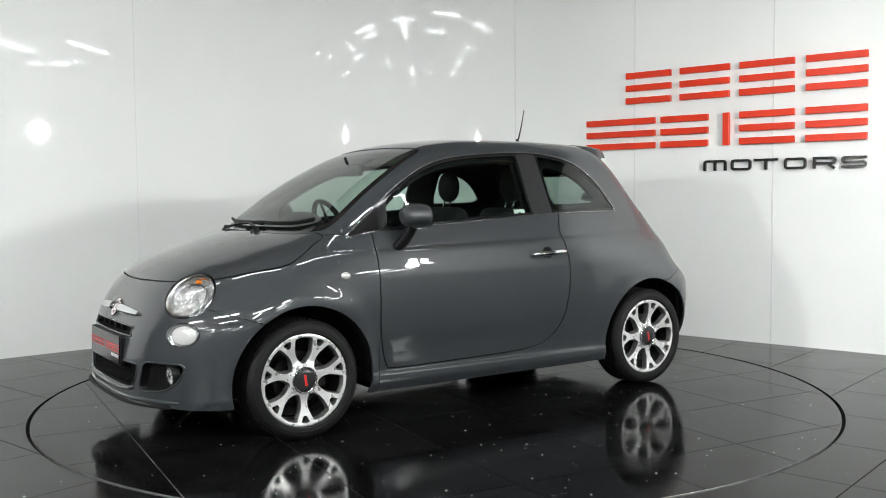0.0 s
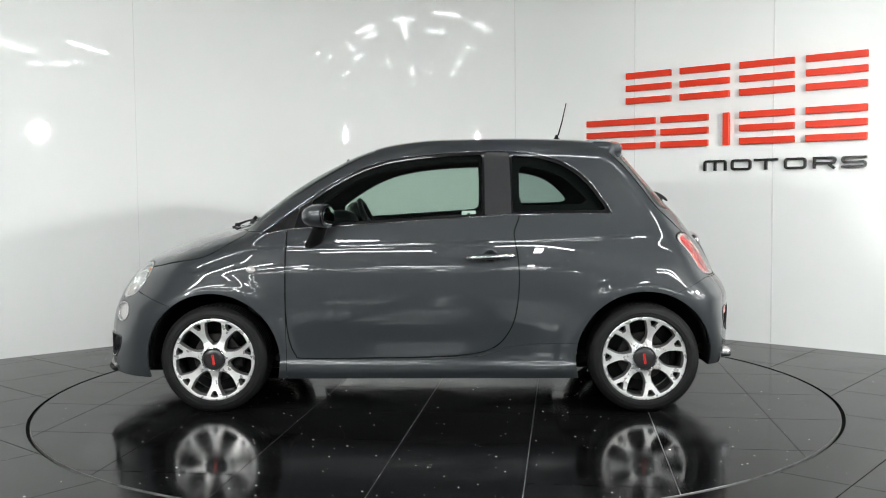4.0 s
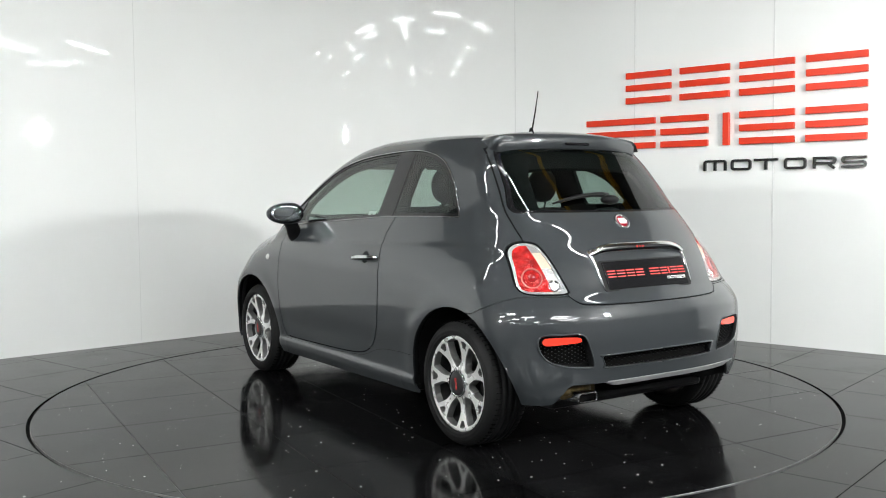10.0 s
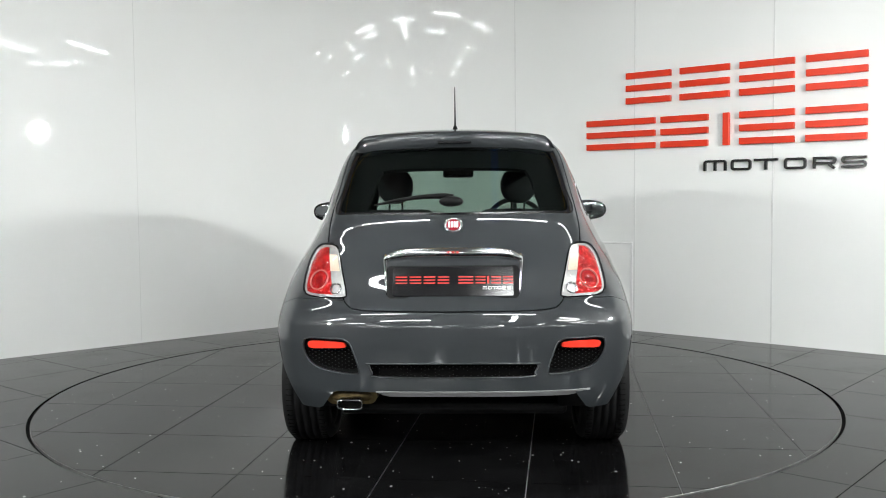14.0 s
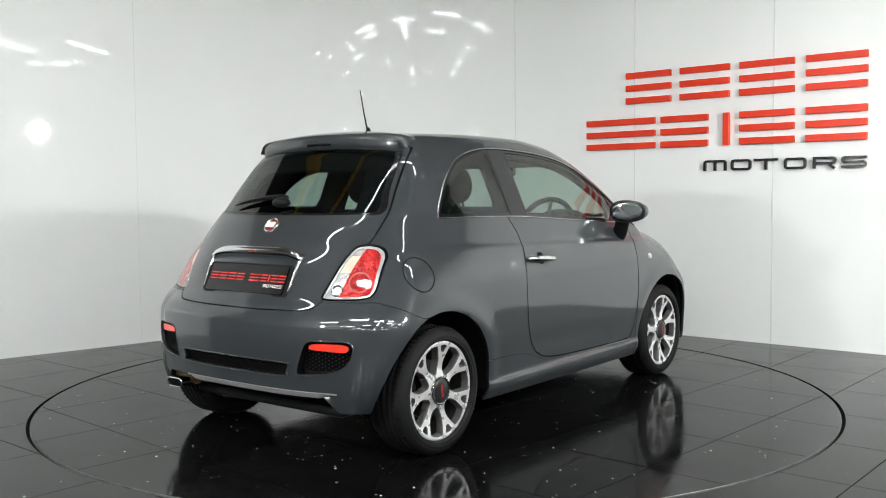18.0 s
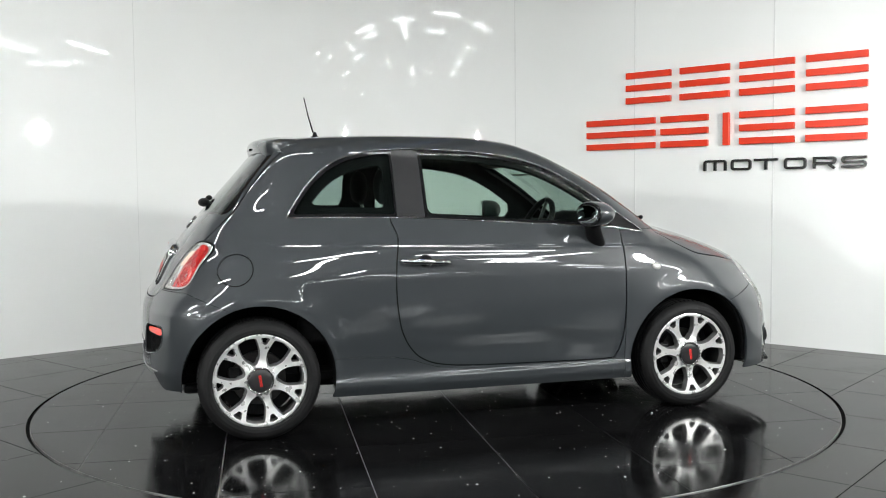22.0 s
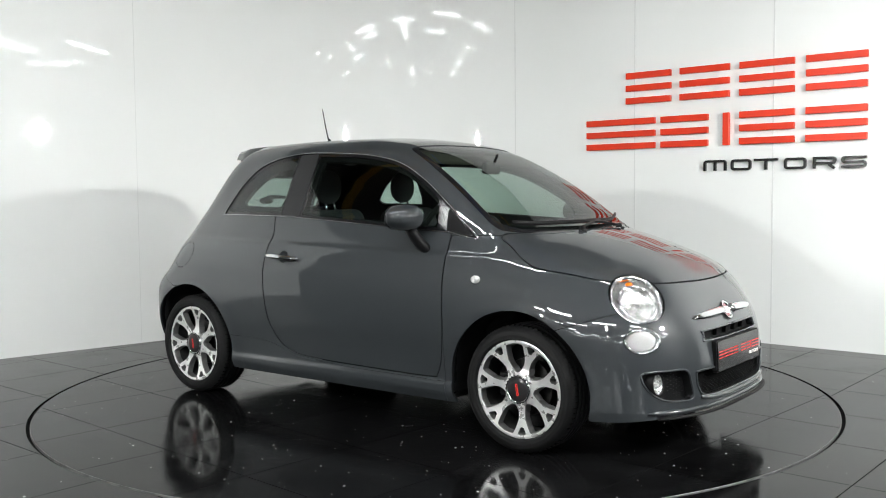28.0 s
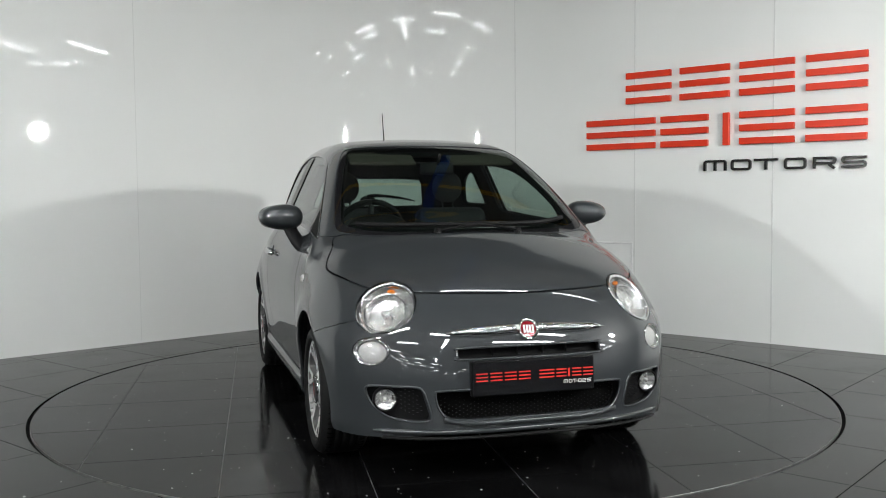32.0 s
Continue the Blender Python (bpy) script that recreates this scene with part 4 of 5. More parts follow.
def wheel_mesh_face(turn):
    nr, nt = 52, 336
    R = np.linspace(0.036, 0.2225, nr)
    V2, polys = [], []
    for j in range(nt):
        a = 2 * math.pi * j / nt
        for r in R:
            V2.append((r * math.cos(a), r * math.sin(a), 0.0))
    for j in range(nt):
        q = (j + 1) % nt
        for i in range(nr - 1):
            polys.append((j * nr + i, j * nr + i + 1, q * nr + i + 1, q * nr + i))
    arr = np.array(V2)
    g = spoke_field(np.hypot(arr[:, 0], arr[:, 1]), np.arctan2(arr[:, 1], arr[:, 0]) - turn)
    polys = keep_below(V2, polys, -g)
    dish = curve([(0.03, -0.010), (0.07, -0.012), (0.10, -0.018), (0.15, -0.012), (0.205, -0.002), (0.216, 0.0), (0.223, -0.003)])
    used = sorted({i for f in polys for i in f})
    at = {v: i for i, v in enumerate(used)}
    P = np.array([V2[i] for i in used])
    P[:, 2] = dish(np.hypot(P[:, 0], P[:, 1]))
    faces = [tuple(at[i] for i in f) for f in polys]
    edges = {(a, b) for f in faces for a, b in zip(f, f[1:] + f[:1])}
    rim = [(a, b) for a, b in edges if (b, a) not in edges]
    return P, faces, rim


def wheel(turn):
    """A wheel about its own z axis, the outer face up; the hub's centre at the origin."""
    ob = new("wheel")
    tagged(ob, "seven-spoke machined alloy wheel with low-profile black tyre")
    R = TYRE_R
    half_prof = [(0.2222, -0.003), (0.2245, 0.003), (0.228, 0.010), (0.232, 0.0135), (0.234, 0.0120), (0.242, 0.0155), (0.251, 0.0150), (0.2525, 0.0136), (0.258, 0.0132), (0.266, 0.0105), (0.2672, 0.0092), (0.272, 0.006), (0.281, -0.004), (0.286, -0.014)]
    tread = [(R - 0.0015, -0.022)]
    for g in (-0.045, -0.078, -0.112, -0.145):
        tread += [(R, g + 0.006), (R - 0.006, g + 0.004), (R - 0.006, g - 0.004), (R, g - 0.006)]
    tread += [(R - 0.0015, -0.168)]
    back = [(r, -0.19 - z) for r, z in half_prof[::-1]]
    part("tyre", lathe(half_prof + tread + back, 96), RUBBER, ob, "black low-profile tyre", smooth=True)
    blocks = bmesh.new()
    for i in range(72):
        a = 2 * math.pi * i / 72
        for z in (-0.024, -0.166):
            sub = box(0.006, 0.0022, 0.026, (R - 0.0022, 0, 0))
            bmesh.ops.transform(sub, matrix=pose(0, 0, z, 0, 0, math.degrees(a)), verts=sub.verts)
            me = bpy.data.meshes.new("b")
            sub.to_mesh(me)
            sub.free()
            blocks.from_mesh(me)
            bpy.data.meshes.remove(me)
    tagged(part("tread_groove", blocks, GAP, ob, "cross grooves of the tread"), kind="stuff")
    P, faces, rim = wheel_mesh_face(turn)
    verts = [tuple(p) for p in P]
    rims = []
    near = [spoke_field(np.hypot(P[:, 0] + dx, P[:, 1] + dy), np.arctan2(P[:, 1] + dy, P[:, 0] + dx) - turn) for dx, dy in ((1e-3, 0), (-1e-3, 0), (0, 1e-3), (0, -1e-3))]
    into = np.stack([near[0] - near[1], near[2] - near[3]], -1)
    into = into / np.maximum(np.linalg.norm(into, axis=1, keepdims=True), 1e-9)
    for a, b in rim:
        k = len(verts)
        ra, rb = np.hypot(*P[a][:2]), np.hypot(*P[b][:2])
        if min(ra, rb) > 0.218:
            continue
        verts += [tuple(P[a]), tuple(P[b])]
        for slope, down in ((0.0022, 0.004), (0.0062, 0.034)):  # chamfer, then the sloping flank of the spoke
            for i in (b, a):
                g = into[i] * slope * (1.6 if np.hypot(*P[i][:2]) < 0.105 else 1.0)
                verts.append((P[i][0] - g[0], P[i][1] - g[1], P[i][2] - down))
        rims += [(k + 1, k, k + 3, k + 2), (k + 2, k + 3, k + 5, k + 4)]
    me = bpy.data.meshes.new("rim")
    me.from_pydata(verts, [], faces + rims)
    me.materials.append(ALLOY)
    me.materials.append(ALLOY_DARK)
    for i, p in enumerate(me.polygons):
        p.material_index = 1 if i >= len(faces) else 0
        p.use_smooth = i < len(faces)
    me.update()
    rim_ob = new("rim", me)
    rim_ob.parent = ob
    tagged(rim_ob, "machined silver rim with forked spokes")
    # barrel coloured dark so the openings between the spokes look shaded
    part("barrel", lathe([(0.2222, -0.004), (0.213, -0.012), (0.207, -0.03), (0.202, -0.10), (0.208, -0.18), (0.22, -0.19)], 64), BARREL, ob, "inner rim, darkened for the shade behind the spokes", smooth=True)
    part("brake_disc", lathe([(0.04, -0.085), (0.128, -0.085), (0.130, -0.088), (0.130, -0.104), (0.04, -0.104)], 64), STEEL, ob, "steel brake disc", smooth=False)
    part("caliper", box(0.06, 0.11, 0.05, (-0.115, 0, -0.092), 0.012, 2), BLACK, ob, "dark brake caliper")
    part("back_plate", lathe([(0.0, -0.14), (0.192, -0.14)], 48), BLACK, ob)
    cap = part("cap", lathe([(0.0, 0.006), (0.035, 0.005), (0.052, 0.002), (0.0575, -0.003), (0.0575, -0.014)], 48), SATIN, ob, "black centre cap", smooth=True)
    part("cap_ring", lathe([(0.0560, 0.000), (0.0585, 0.003), (0.0625, 0.001), (0.0655, -0.008), (0.060, -0.014)], 48), CHROME, cap, "chrome ring", smooth=True)
    for dy in (-0.019, 0.0, 0.019):
        part("cap_mark", slab(rounded(0.0125, 0.0165, 0.004, 3, 0, dy), 0.001, pose(0, 0, 0.0072, 0, 0, 8)), RED_MARK, cap, "red mark on the cap")
        part("cap_mark_hole", slab(rounded(0.0045, 0.0085, 0.002, 3, 0, dy), 0.001, pose(0, 0, 0.0077, 0, 0, 8)), BLACK, cap)
    notches = []
    for i in range(24):
        notches.append(box(0.0045, 0.0045, 0.004, m=pose(0.0625 * math.cos(i * math.pi / 12), 0.0625 * math.sin(i * math.pi / 12), 0.0015, 0, 0, i * 15)))
    tagged(part("ring_notches", joined(*notches), BLACK, cap, "dark notches in the chrome ring"), kind="stuff")
    for i in range(4):
        a = turn + math.pi / 7 + i * math.pi / 2
        part("bolt", lathe([(0.0, -0.006), (0.007, -0.006), (0.008, -0.009), (0.008, -0.02)], 6, pose(0.060 * math.cos(a), 0.060 * math.sin(a), -0.010)), STEEL, ob)
    return ob


WHEEL_Y = 0.775
for ax, sy, lean in ((AXLE_F, 1, -90), (AXLE_R, 1, 105), (AXLE_F, -1, 70), (AXLE_R, -1, 82)):
    # the wheel's own z axis points out of the car; its x axis points forward on both sides
    w = wheel(radians(-lean if sy > 0 else lean))
    w.parent = car
    w.matrix_local = pose(ax, sy * WHEEL_Y, HUB_Z, -90 if sy > 0 else 90, 0, 0)
    verts, faces = [], []
    n = 30
    edge = on_body_all([(ax + ARCH * math.cos(radians(-9 + 198 * i / n)), 0.3, HUB_Z + ARCH * math.sin(radians(-9 + 198 * i / n))) for i in range(n + 1)], (0, 1, 0))
    for i in range(n + 1):
        a = radians(-9 + 198 * i / n)
        for y, r in ((edge[i][1] - 0.008, ARCH + 0.001), (edge[i][1] - 0.03, ARCH + 0.008), (0.46, ARCH + 0.008), (0.46, 0.05)):
            verts.append((ax + r * math.cos(a), sy * y, HUB_Z + r * math.sin(a)))
    for i in range(n):
        for j in range(3):
            faces.append((4 * i + j, 4 * i + j + 1, 4 * i + 5 + j, 4 * i + 4 + j))
    part("wheel_well", bm_data(verts, faces), BLACK, car, "black wheel-arch liner", smooth=True)
part("underbody", joined(box(3.0, 1.0, 0.05, (0.0, 0, 0.215), 0.02), box(1.5, 1.46, 0.05, (0, 0, 0.205), 0.02), box(0.5, 1.1, 0.1, (1.45, 0, 0.235), 0.03)), BLACK, car, "black underbody")
for ax in (AXLE_F, AXLE_R):
    part("axle", tube([(ax, -0.64, HUB_Z), (ax, 0.64, HUB_Z)], 0.03, 10), BLACK, car)

# ---- fittings on the body ----
def at_body(p, way, lift=0.0, spin=0.0):
    """A frame on the skin where the ray from p along way leaves it: z out of the body, y as near up as can be."""
    q = on_body(p, way)
    n = normals(q[None])[0]
    y = np.array([0, 0, 1.0]) - n[2] * n
    y /= np.linalg.norm(y)
    x = np.cross(y, n)
    q = q + lift * n
    m = Matrix(((x[0], y[0], n[0], q[0]), (x[1], y[1], n[1], q[1]), (x[2], y[2], n[2], q[2]), (0, 0, 0, 1)))
    return m @ pose(0, 0, 0, 0, 0, spin)


def flipped(m):
    """The frame mirrored to the car's other side, still right-handed."""
    f = Matrix.Diagonal((1, -1, 1, 1))
    return f @ m @ Matrix.Diagonal((-1, 1, 1, 1))


def both(m):
    return ((m, "left"), (flipped(m), "right"))


HEAD = at_body((1.2, 0.30, 0.60), Vector((HEAD_C[0] - 1.2, HEAD_C[1] - 0.30, HEAD_C[2] - 0.60)).normalized())
LOW = at_body((1.2, 0.30, 0.50), Vector((LOW_C[0] - 1.2, LOW_C[1] - 0.30, LOW_C[2] - 0.50)).normalized())
for m, side in both(HEAD):
    lamp = new("headlight")
    lamp.parent, lamp.matrix_local = car, m
    tagged(lamp, "round clear headlight with chrome bezel")
    big = Matrix.Diagonal((1.135, 1.125, 1.0, 1.0))
    part("bowl", lathe([(0.112, -0.028), (0.106, -0.030), (0.100, -0.045), (0.085, -0.070), (0.05, -0.090), (0.0, -0.095)], 48), SILVER, lamp, "silver reflector bowl", smooth=True, m=big)
    part("bezel", lathe([(0.1125, -0.050), (0.1125, -0.018), (0.108, -0.014), (0.100, -0.018), (0.096, -0.034)], 48), CHROME, lamp, "chrome ring", smooth=True, m=big)
    part("reflector", lathe([(0.080, -0.014), (0.077, -0.010), (0.074, -0.018), (0.064, -0.034), (0.03, -0.046), (0.0, -0.048)], 48, pose(0.0, -0.016, -0.008)), SILVER, lamp, "faceted main reflector", smooth=False, m=big)
    part("reflector_ring", lathe([(0.083, -0.022), (0.081, -0.008), (0.076, -0.006), (0.073, -0.014)], 48, pose(0.0, -0.016, -0.008)), CHROME, lamp, "chrome inner ring", smooth=True, m=big)
    part("bulb", ball(0.013, 0.013, 0.022, (0, -0.016, -0.046)), WHITE_PLASTIC, lamp, smooth=True, m=big)
    part("bulb_shield", lathe([(0.0, -0.020), (0.016, -0.022), (0.018, -0.030), (0.018, -0.034)], 24, pose(0, -0.016, 0)), SILVER, lamp, smooth=True, m=big)
    part("indicator", ball(0.016, 0.009, 0.010, (0.0, 0.080, -0.034)), AMBER, lamp, "amber indicator", smooth=True, m=big)
    band, clear = cut(V, inside_of["head"], lambda P: 0.1268 - (disc_field(HEAD_C, 0.130, 0.98)(P) + 0.130))
    ring = sheet("lamp_seal", V, band, GLOSS_BLACK, car, side, depth=0.02, push=-0.001, label="black ring round the lamp")
    ring.parent = lamp
    ring.matrix_parent_inverse = m.inverted()
    lens = sheet("lens", V, clear, CLEAR, car, side, depth=0, push=0.001, label="clear headlight lens")
    lens.parent = lamp
    lens.matrix_parent_inverse = m.inverted()
for m, side in both(LOW):
    lamp = new("driving_light")
    lamp.parent, lamp.matrix_local = car, m
    tagged(lamp, "oval clear driving light")
    oval = Matrix.Diagonal((1.19, 0.79, 1.0, 1.0))
    part("bowl", lathe([(0.069, -0.014), (0.064, -0.014), (0.056, -0.030), (0.03, -0.045), (0.0, -0.048)], 40), SILVER, lamp, "silver reflector bowl", smooth=True, m=oval)
    part("diffuser", lathe([(0.054, -0.020), (0.048, -0.014), (0.03, -0.011), (0.0, -0.010)], 40), WHITE_PLASTIC, lamp, "white diffuser", smooth=True, m=oval)
    part("bezel", lathe([(0.0695, -0.030), (0.0690, -0.006), (0.063, -0.004), (0.060, -0.014)], 40), CHROME, lamp, "chrome ring", smooth=True, m=oval)
    lens = patch("lens", "low", CLEAR, car, side, 0.0015, "clear lens")
    lens.parent = lamp
    lens.matrix_parent_inverse = m.inverted()


def end_grid(outline, front, fine, depth):
    """A fine sheet over an outline in (y, z) on the nose or tail, sunk by depth; its points and quads."""
    o = np.array(smooth_ring(outline))
    y0, y1, z0, z1 = max(o[:, 0].min(), -0.001), o[:, 0].max(), o[:, 1].min(), o[:, 1].max()
    ys, zs = np.linspace(y0 if y0 > 0.01 else 0.0, y1 + 0.004, int((y1 - y0) / fine) + 2), np.linspace(z0 - 0.004, z1 + 0.004, int((z1 - z0) / fine) + 2)
    Y, Z = np.meshgrid(ys, zs, indexing="ij")
    s = 1.0 if front else -1.0
    a, b = np.full(Y.shape, 0.9), np.full(Y.shape, 2.0)
    for _ in range(30):
        m = (a + b) / 2
        inside = form(np.stack([s * m, Y, Z], -1)) < 0
        a, b = np.where(inside, m, a), np.where(inside, b, m)
    P = np.stack([s * (a - depth), Y, Z], -1).reshape(-1, 3)
    n, k = Y.shape
    i = np.arange(n * k).reshape(n, k)
    quads = np.stack([i[:-1, :-1], i[1:, :-1], i[1:, 1:], i[:-1, 1:]], -1).reshape(-1, 4)
    VV = [tuple(p) for p in P]
    polys = [tuple(int(v) for v in q) for q in quads]
    g = signed(smooth_ring(outline), P[:, 1], P[:, 2])
    return VV, keep_below(VV, polys, g - 0.004)


def honeycomb(P, w=0.030, h=0.0165, t=0.0024):
    """Above zero on the ribs of a honeycomb in (y, z)."""
    y, z = P[:, 1], P[:, 2]
    best = np.full(len(y), 9.0)
    for oy, oz in ((0, 0), (w / 2, h / 2)):
        a = (y - oy + w / 2) % w - w / 2
        b = (z - oz + h / 2) % h - h / 2
        d = np.maximum(np.abs(b) / (h / 2), np.abs(a) / (w / 2) * 0.75 + np.abs(b) / (h / 2) * 0.5)
        best = np.minimum(best, d)
    return best - (1 - t / h * 2.0)


def mesh_insert(name, outline, front, depth, parent, sides, label):
    VV, polys = end_grid(outline, front, 0.0026, depth)
    ribs = keep_below(VV, polys, -honeycomb(np.array(VV)))
    sheet(name, VV, ribs, BLACK, parent, sides, depth=0.006, label=label, shape_normals=False)
    VV, polys = end_grid(outline, front, 0.012, depth + 0.02)
    sheet("backing", VV, polys, GAP, parent, sides, depth=0, label="black backing", shape_normals=False)


def pocket(key, outline, front, parent, sides, depth):
    """The turned-in rim of an opening in a bumper."""
    ring = np.array(smooth_ring(outline))
    half = ring[:, 0] >= -0.001
    s = 1.0 if front else -1.0
    pts = on_body_all([(s * 0.9, max(y, 0.0), z) for y, z in ring[half]], (s, 0, 0))
    k = len(pts)
    for sgn in (1, -1):
        verts = [(q[0] - s * d, sgn * q[1], q[2]) for q in pts for d in (0.0, depth)]
        closed = all(y > 0.05 for y, z in ring)
        n = k if closed else k - 1
        faces = [(2 * i, 2 * ((i + 1) % k), 2 * ((i + 1) % k) + 1, 2 * i + 1) for i in range(n)]
        if not closed:  # leave out the joint across the middle
            faces = [f for f in faces if abs(verts[f[0]][1] - verts[f[1]][1]) < 0.2]
        part("pocket_rim", bm_data(verts, faces), BLACK, parent, "black rim of the opening", smooth=True)
        run = [Vector((q[0] + s * 0.0005, sgn * q[1], q[2])) for q in pts]
        if closed:
            run.append(run[0])
        else:
            cutat = min(range(k), key=lambda i: abs(run[i].y) + abs(run[(i + 1) % k].y))
            run = run[cutat + 1:] + run[:cutat + 1]
        part("opening_edge", tube(run, 0.0052 if front else 0.0036, 8), PAINT, parent, "rounded painted edge of the opening", smooth=True)


mesh_insert("grille_mesh", LOW_GRILLE, True, 0.022, front_bumper, "both", "black honeycomb lower grille")
pocket("grille", LOW_GRILLE, True, front_bumper, "both", 0.04)
mesh_insert("rear_mesh", REAR_MESH, False, 0.010, rear_bumper, "both", "black honeycomb insert")
pocket("rearmesh", REAR_MESH, False, rear_bumper, "both", 0.03)
pocket("slot", SLOT, True, front_bumper, "both", 0.04)
VV, polys = end_grid(SLOT, True, 0.01, 0.035)
sheet("slot_backing", VV, polys, GAP, front_bumper, "both", depth=0, shape_normals=False, label="black backing of the upper slot")
for y in (-0.16, -0.055, 0.055, 0.16):
    q = on_body((0.9, abs(y), 0.533), (1, 0, 0))
    part("vane", box(0.02, 0.006, 0.034, (q[0] - 0.018, y, 0.533), 0.002, 1), GAP, front_bumper)
pocket("fogbox", FOG_BOX, True, front_bumper, "both", 0.05)
pocket("rearbox", REAR_BOX, False, rear_bumper, "both", 0.04)
for sides in ("left", "right"):
    VV, polys = end_grid(FOG_BOX, True, 0.010, 0.040)
    sheet("fog_recess", VV, polys, BLACK, front_bumper, sides, depth=0, shape_normals=False, label="black fog lamp recess")
    mesh_insert("fog_mesh", [(0.53, 0.382), (0.48, 0.382), (0.458, 0.34), (0.450, 0.300), (0.50, 0.296), (0.530, 0.315)], True, 0.028, front_bumper, sides, "black honeycomb beside the fog light")
    mesh_insert("corner_mesh", [(0.62, 0.505), (0.54, 0.507), (0.445, 0.505), (0.42, 0.455), (0.425, 0.425), (0.53, 0.428), (0.60, 0.447), (0.63, 0.475)], False, 0.020, rear_bumper, sides, "black honeycomb corner insert")
    VV, polys = end_grid([(0.622, 0.533), (0.55, 0.537), (0.475, 0.533), (0.466, 0.520), (0.55, 0.514), (0.620, 0.512)], False, 0.006, 0.006)
    sheet("reflector", VV, polys, RED, rear_bumper, sides, depth=0.01, shape_normals=False, label="red rear reflector")
    VV, polys = end_grid(REAR_BOX, False, 0.010, 0.044)
    sheet("corner_backing", VV, polys, BLACK, rear_bumper, sides, depth=0, shape_normals=False, label="black recess")
FOG = Matrix.Translation((1.738, 0.583, 0.350)) @ Matrix(((0, 0, 1, 0), (-1, 0, 0.18, 0), (0, 1, 0, 0), (0, 0, 0, 1))).normalized()
for m, side in both(FOG):
    lamp = new("fog_light")
    lamp.parent, lamp.matrix_local = car, m
    tagged(lamp, "small round fog light")
    part("bowl", lathe([(0.044, -0.004), (0.040, -0.005), (0.032, -0.012), (0.0, -0.016)], 32), SILVER, lamp, "silver reflector", smooth=True)
    part("bezel", lathe([(0.050, -0.034), (0.048, 0.001), (0.0445, 0.003), (0.041, -0.004)], 32), BLACK, lamp, smooth=True)
    part("bulb", ball(0.008, 0.008, 0.012, (0, 0, -0.012)), WHITE_PLASTIC, lamp, smooth=True)
    part("glass", lathe([(0.043, -0.003), (0.036, 0.003), (0.02, 0.007), (0.0, 0.008)], 32), CLEAR, lamp, "clear lens", smooth=True)

# tail lamps
LAMP_SILVER = material("bright_lamp_frame", (0.66, 0.66, 0.65), 0.16, metal=0.7, vary=0.1, scale=30, bump=0.004, bump_scale=60)
TAIL_RED = material("tail_red", (0.46, 0.012, 0.012), 0.14, metal=0.35, spec=0.6, vary=0.5, scale=30, bump=0.012, bump_scale=38)
lamp_field = end_field(TAIL_LAMP, False)
seal_band, lamp_area = cut(V, inside_of["lamp"], lambda P: -(lamp_field(P) + 0.0055))
border, core = cut(V, lamp_area, lambda P: -(lamp_field(P) + 0.0150))
red_half, white_half = cut(V, core, lambda P: (0.548 + 0.17 * (P[:, 2] - 0.83)) - P[:, 1])
amber_bit, white_bit = cut(V, white_half, lambda P: np.maximum(P[:, 2] - 0.905, 0.835 - P[:, 2]))
TAIL_C = at_body((-1.0, 0.42, 0.78), Vector((-0.50, 0.185, 0.015)).normalized())
TAIL_W = at_body((-1.0, 0.42, 0.78), Vector((-0.55, 0.10, -0.02)).normalized())
for m, side in both(Matrix()):
    lamp = sheet("tail_lamp", V, border, LAMP_SILVER, car, side, depth=0.03, push=-0.004, label="upright red and clear tail lamp")
    sheet("red_lens", V, red_half, TAIL_RED, lamp, side, depth=0.02, push=-0.005, label="red lens")
    sheet("indicator_lens", V, amber_bit, material("clear_amber", (0.80, 0.62, 0.48), 0.2, metal=0.3), lamp, side, depth=0.02, push=-0.007, label="pale amber indicator")
    for piece in cut(V, white_bit, lambda P: P[:, 2] - 0.87):
        sheet("reversing_lens", V, piece, LAMP_SILVER, lamp, side, depth=0.02, push=-0.009, label="silver reversing light")
    sheet("cover", V, lamp_area, CLEAR, lamp, side, depth=0, push=0.001, label="clear outer cover")
    sheet("lamp_seal", V, seal_band, GLOSS_BLACK, lamp, side, depth=0.02, push=-0.003, label="black seal round the lamp")
    tc, tw = (TAIL_C, TAIL_W) if side == "left" else (flipped(TAIL_C), flipped(TAIL_W))
    part("stop_light", lathe([(0.043, -0.006), (0.038, -0.004), (0.036, -0.008), (0.0, -0.002)], 32), material("deep_red", (0.20, 0.004, 0.006), 0.12), lamp, "round dark red stop light", smooth=True, m=tc)
    part("stop_ring", lathe([(0.050, -0.012), (0.0475, -0.0008), (0.0435, -0.0010), (0.041, -0.008)], 32), material("bright_red_ring", (0.62, 0.16, 0.14), 0.15, metal=0.4), lamp, "bright ring round the stop light", smooth=True, m=tc)
    part("reversing_bowl", lathe([(0.028, -0.012), (0.026, -0.003), (0.022, -0.004), (0.018, -0.012), (0.0, -0.014)], 32), CHROME, lamp, "round clear reversing light", smooth=True, m=tw)


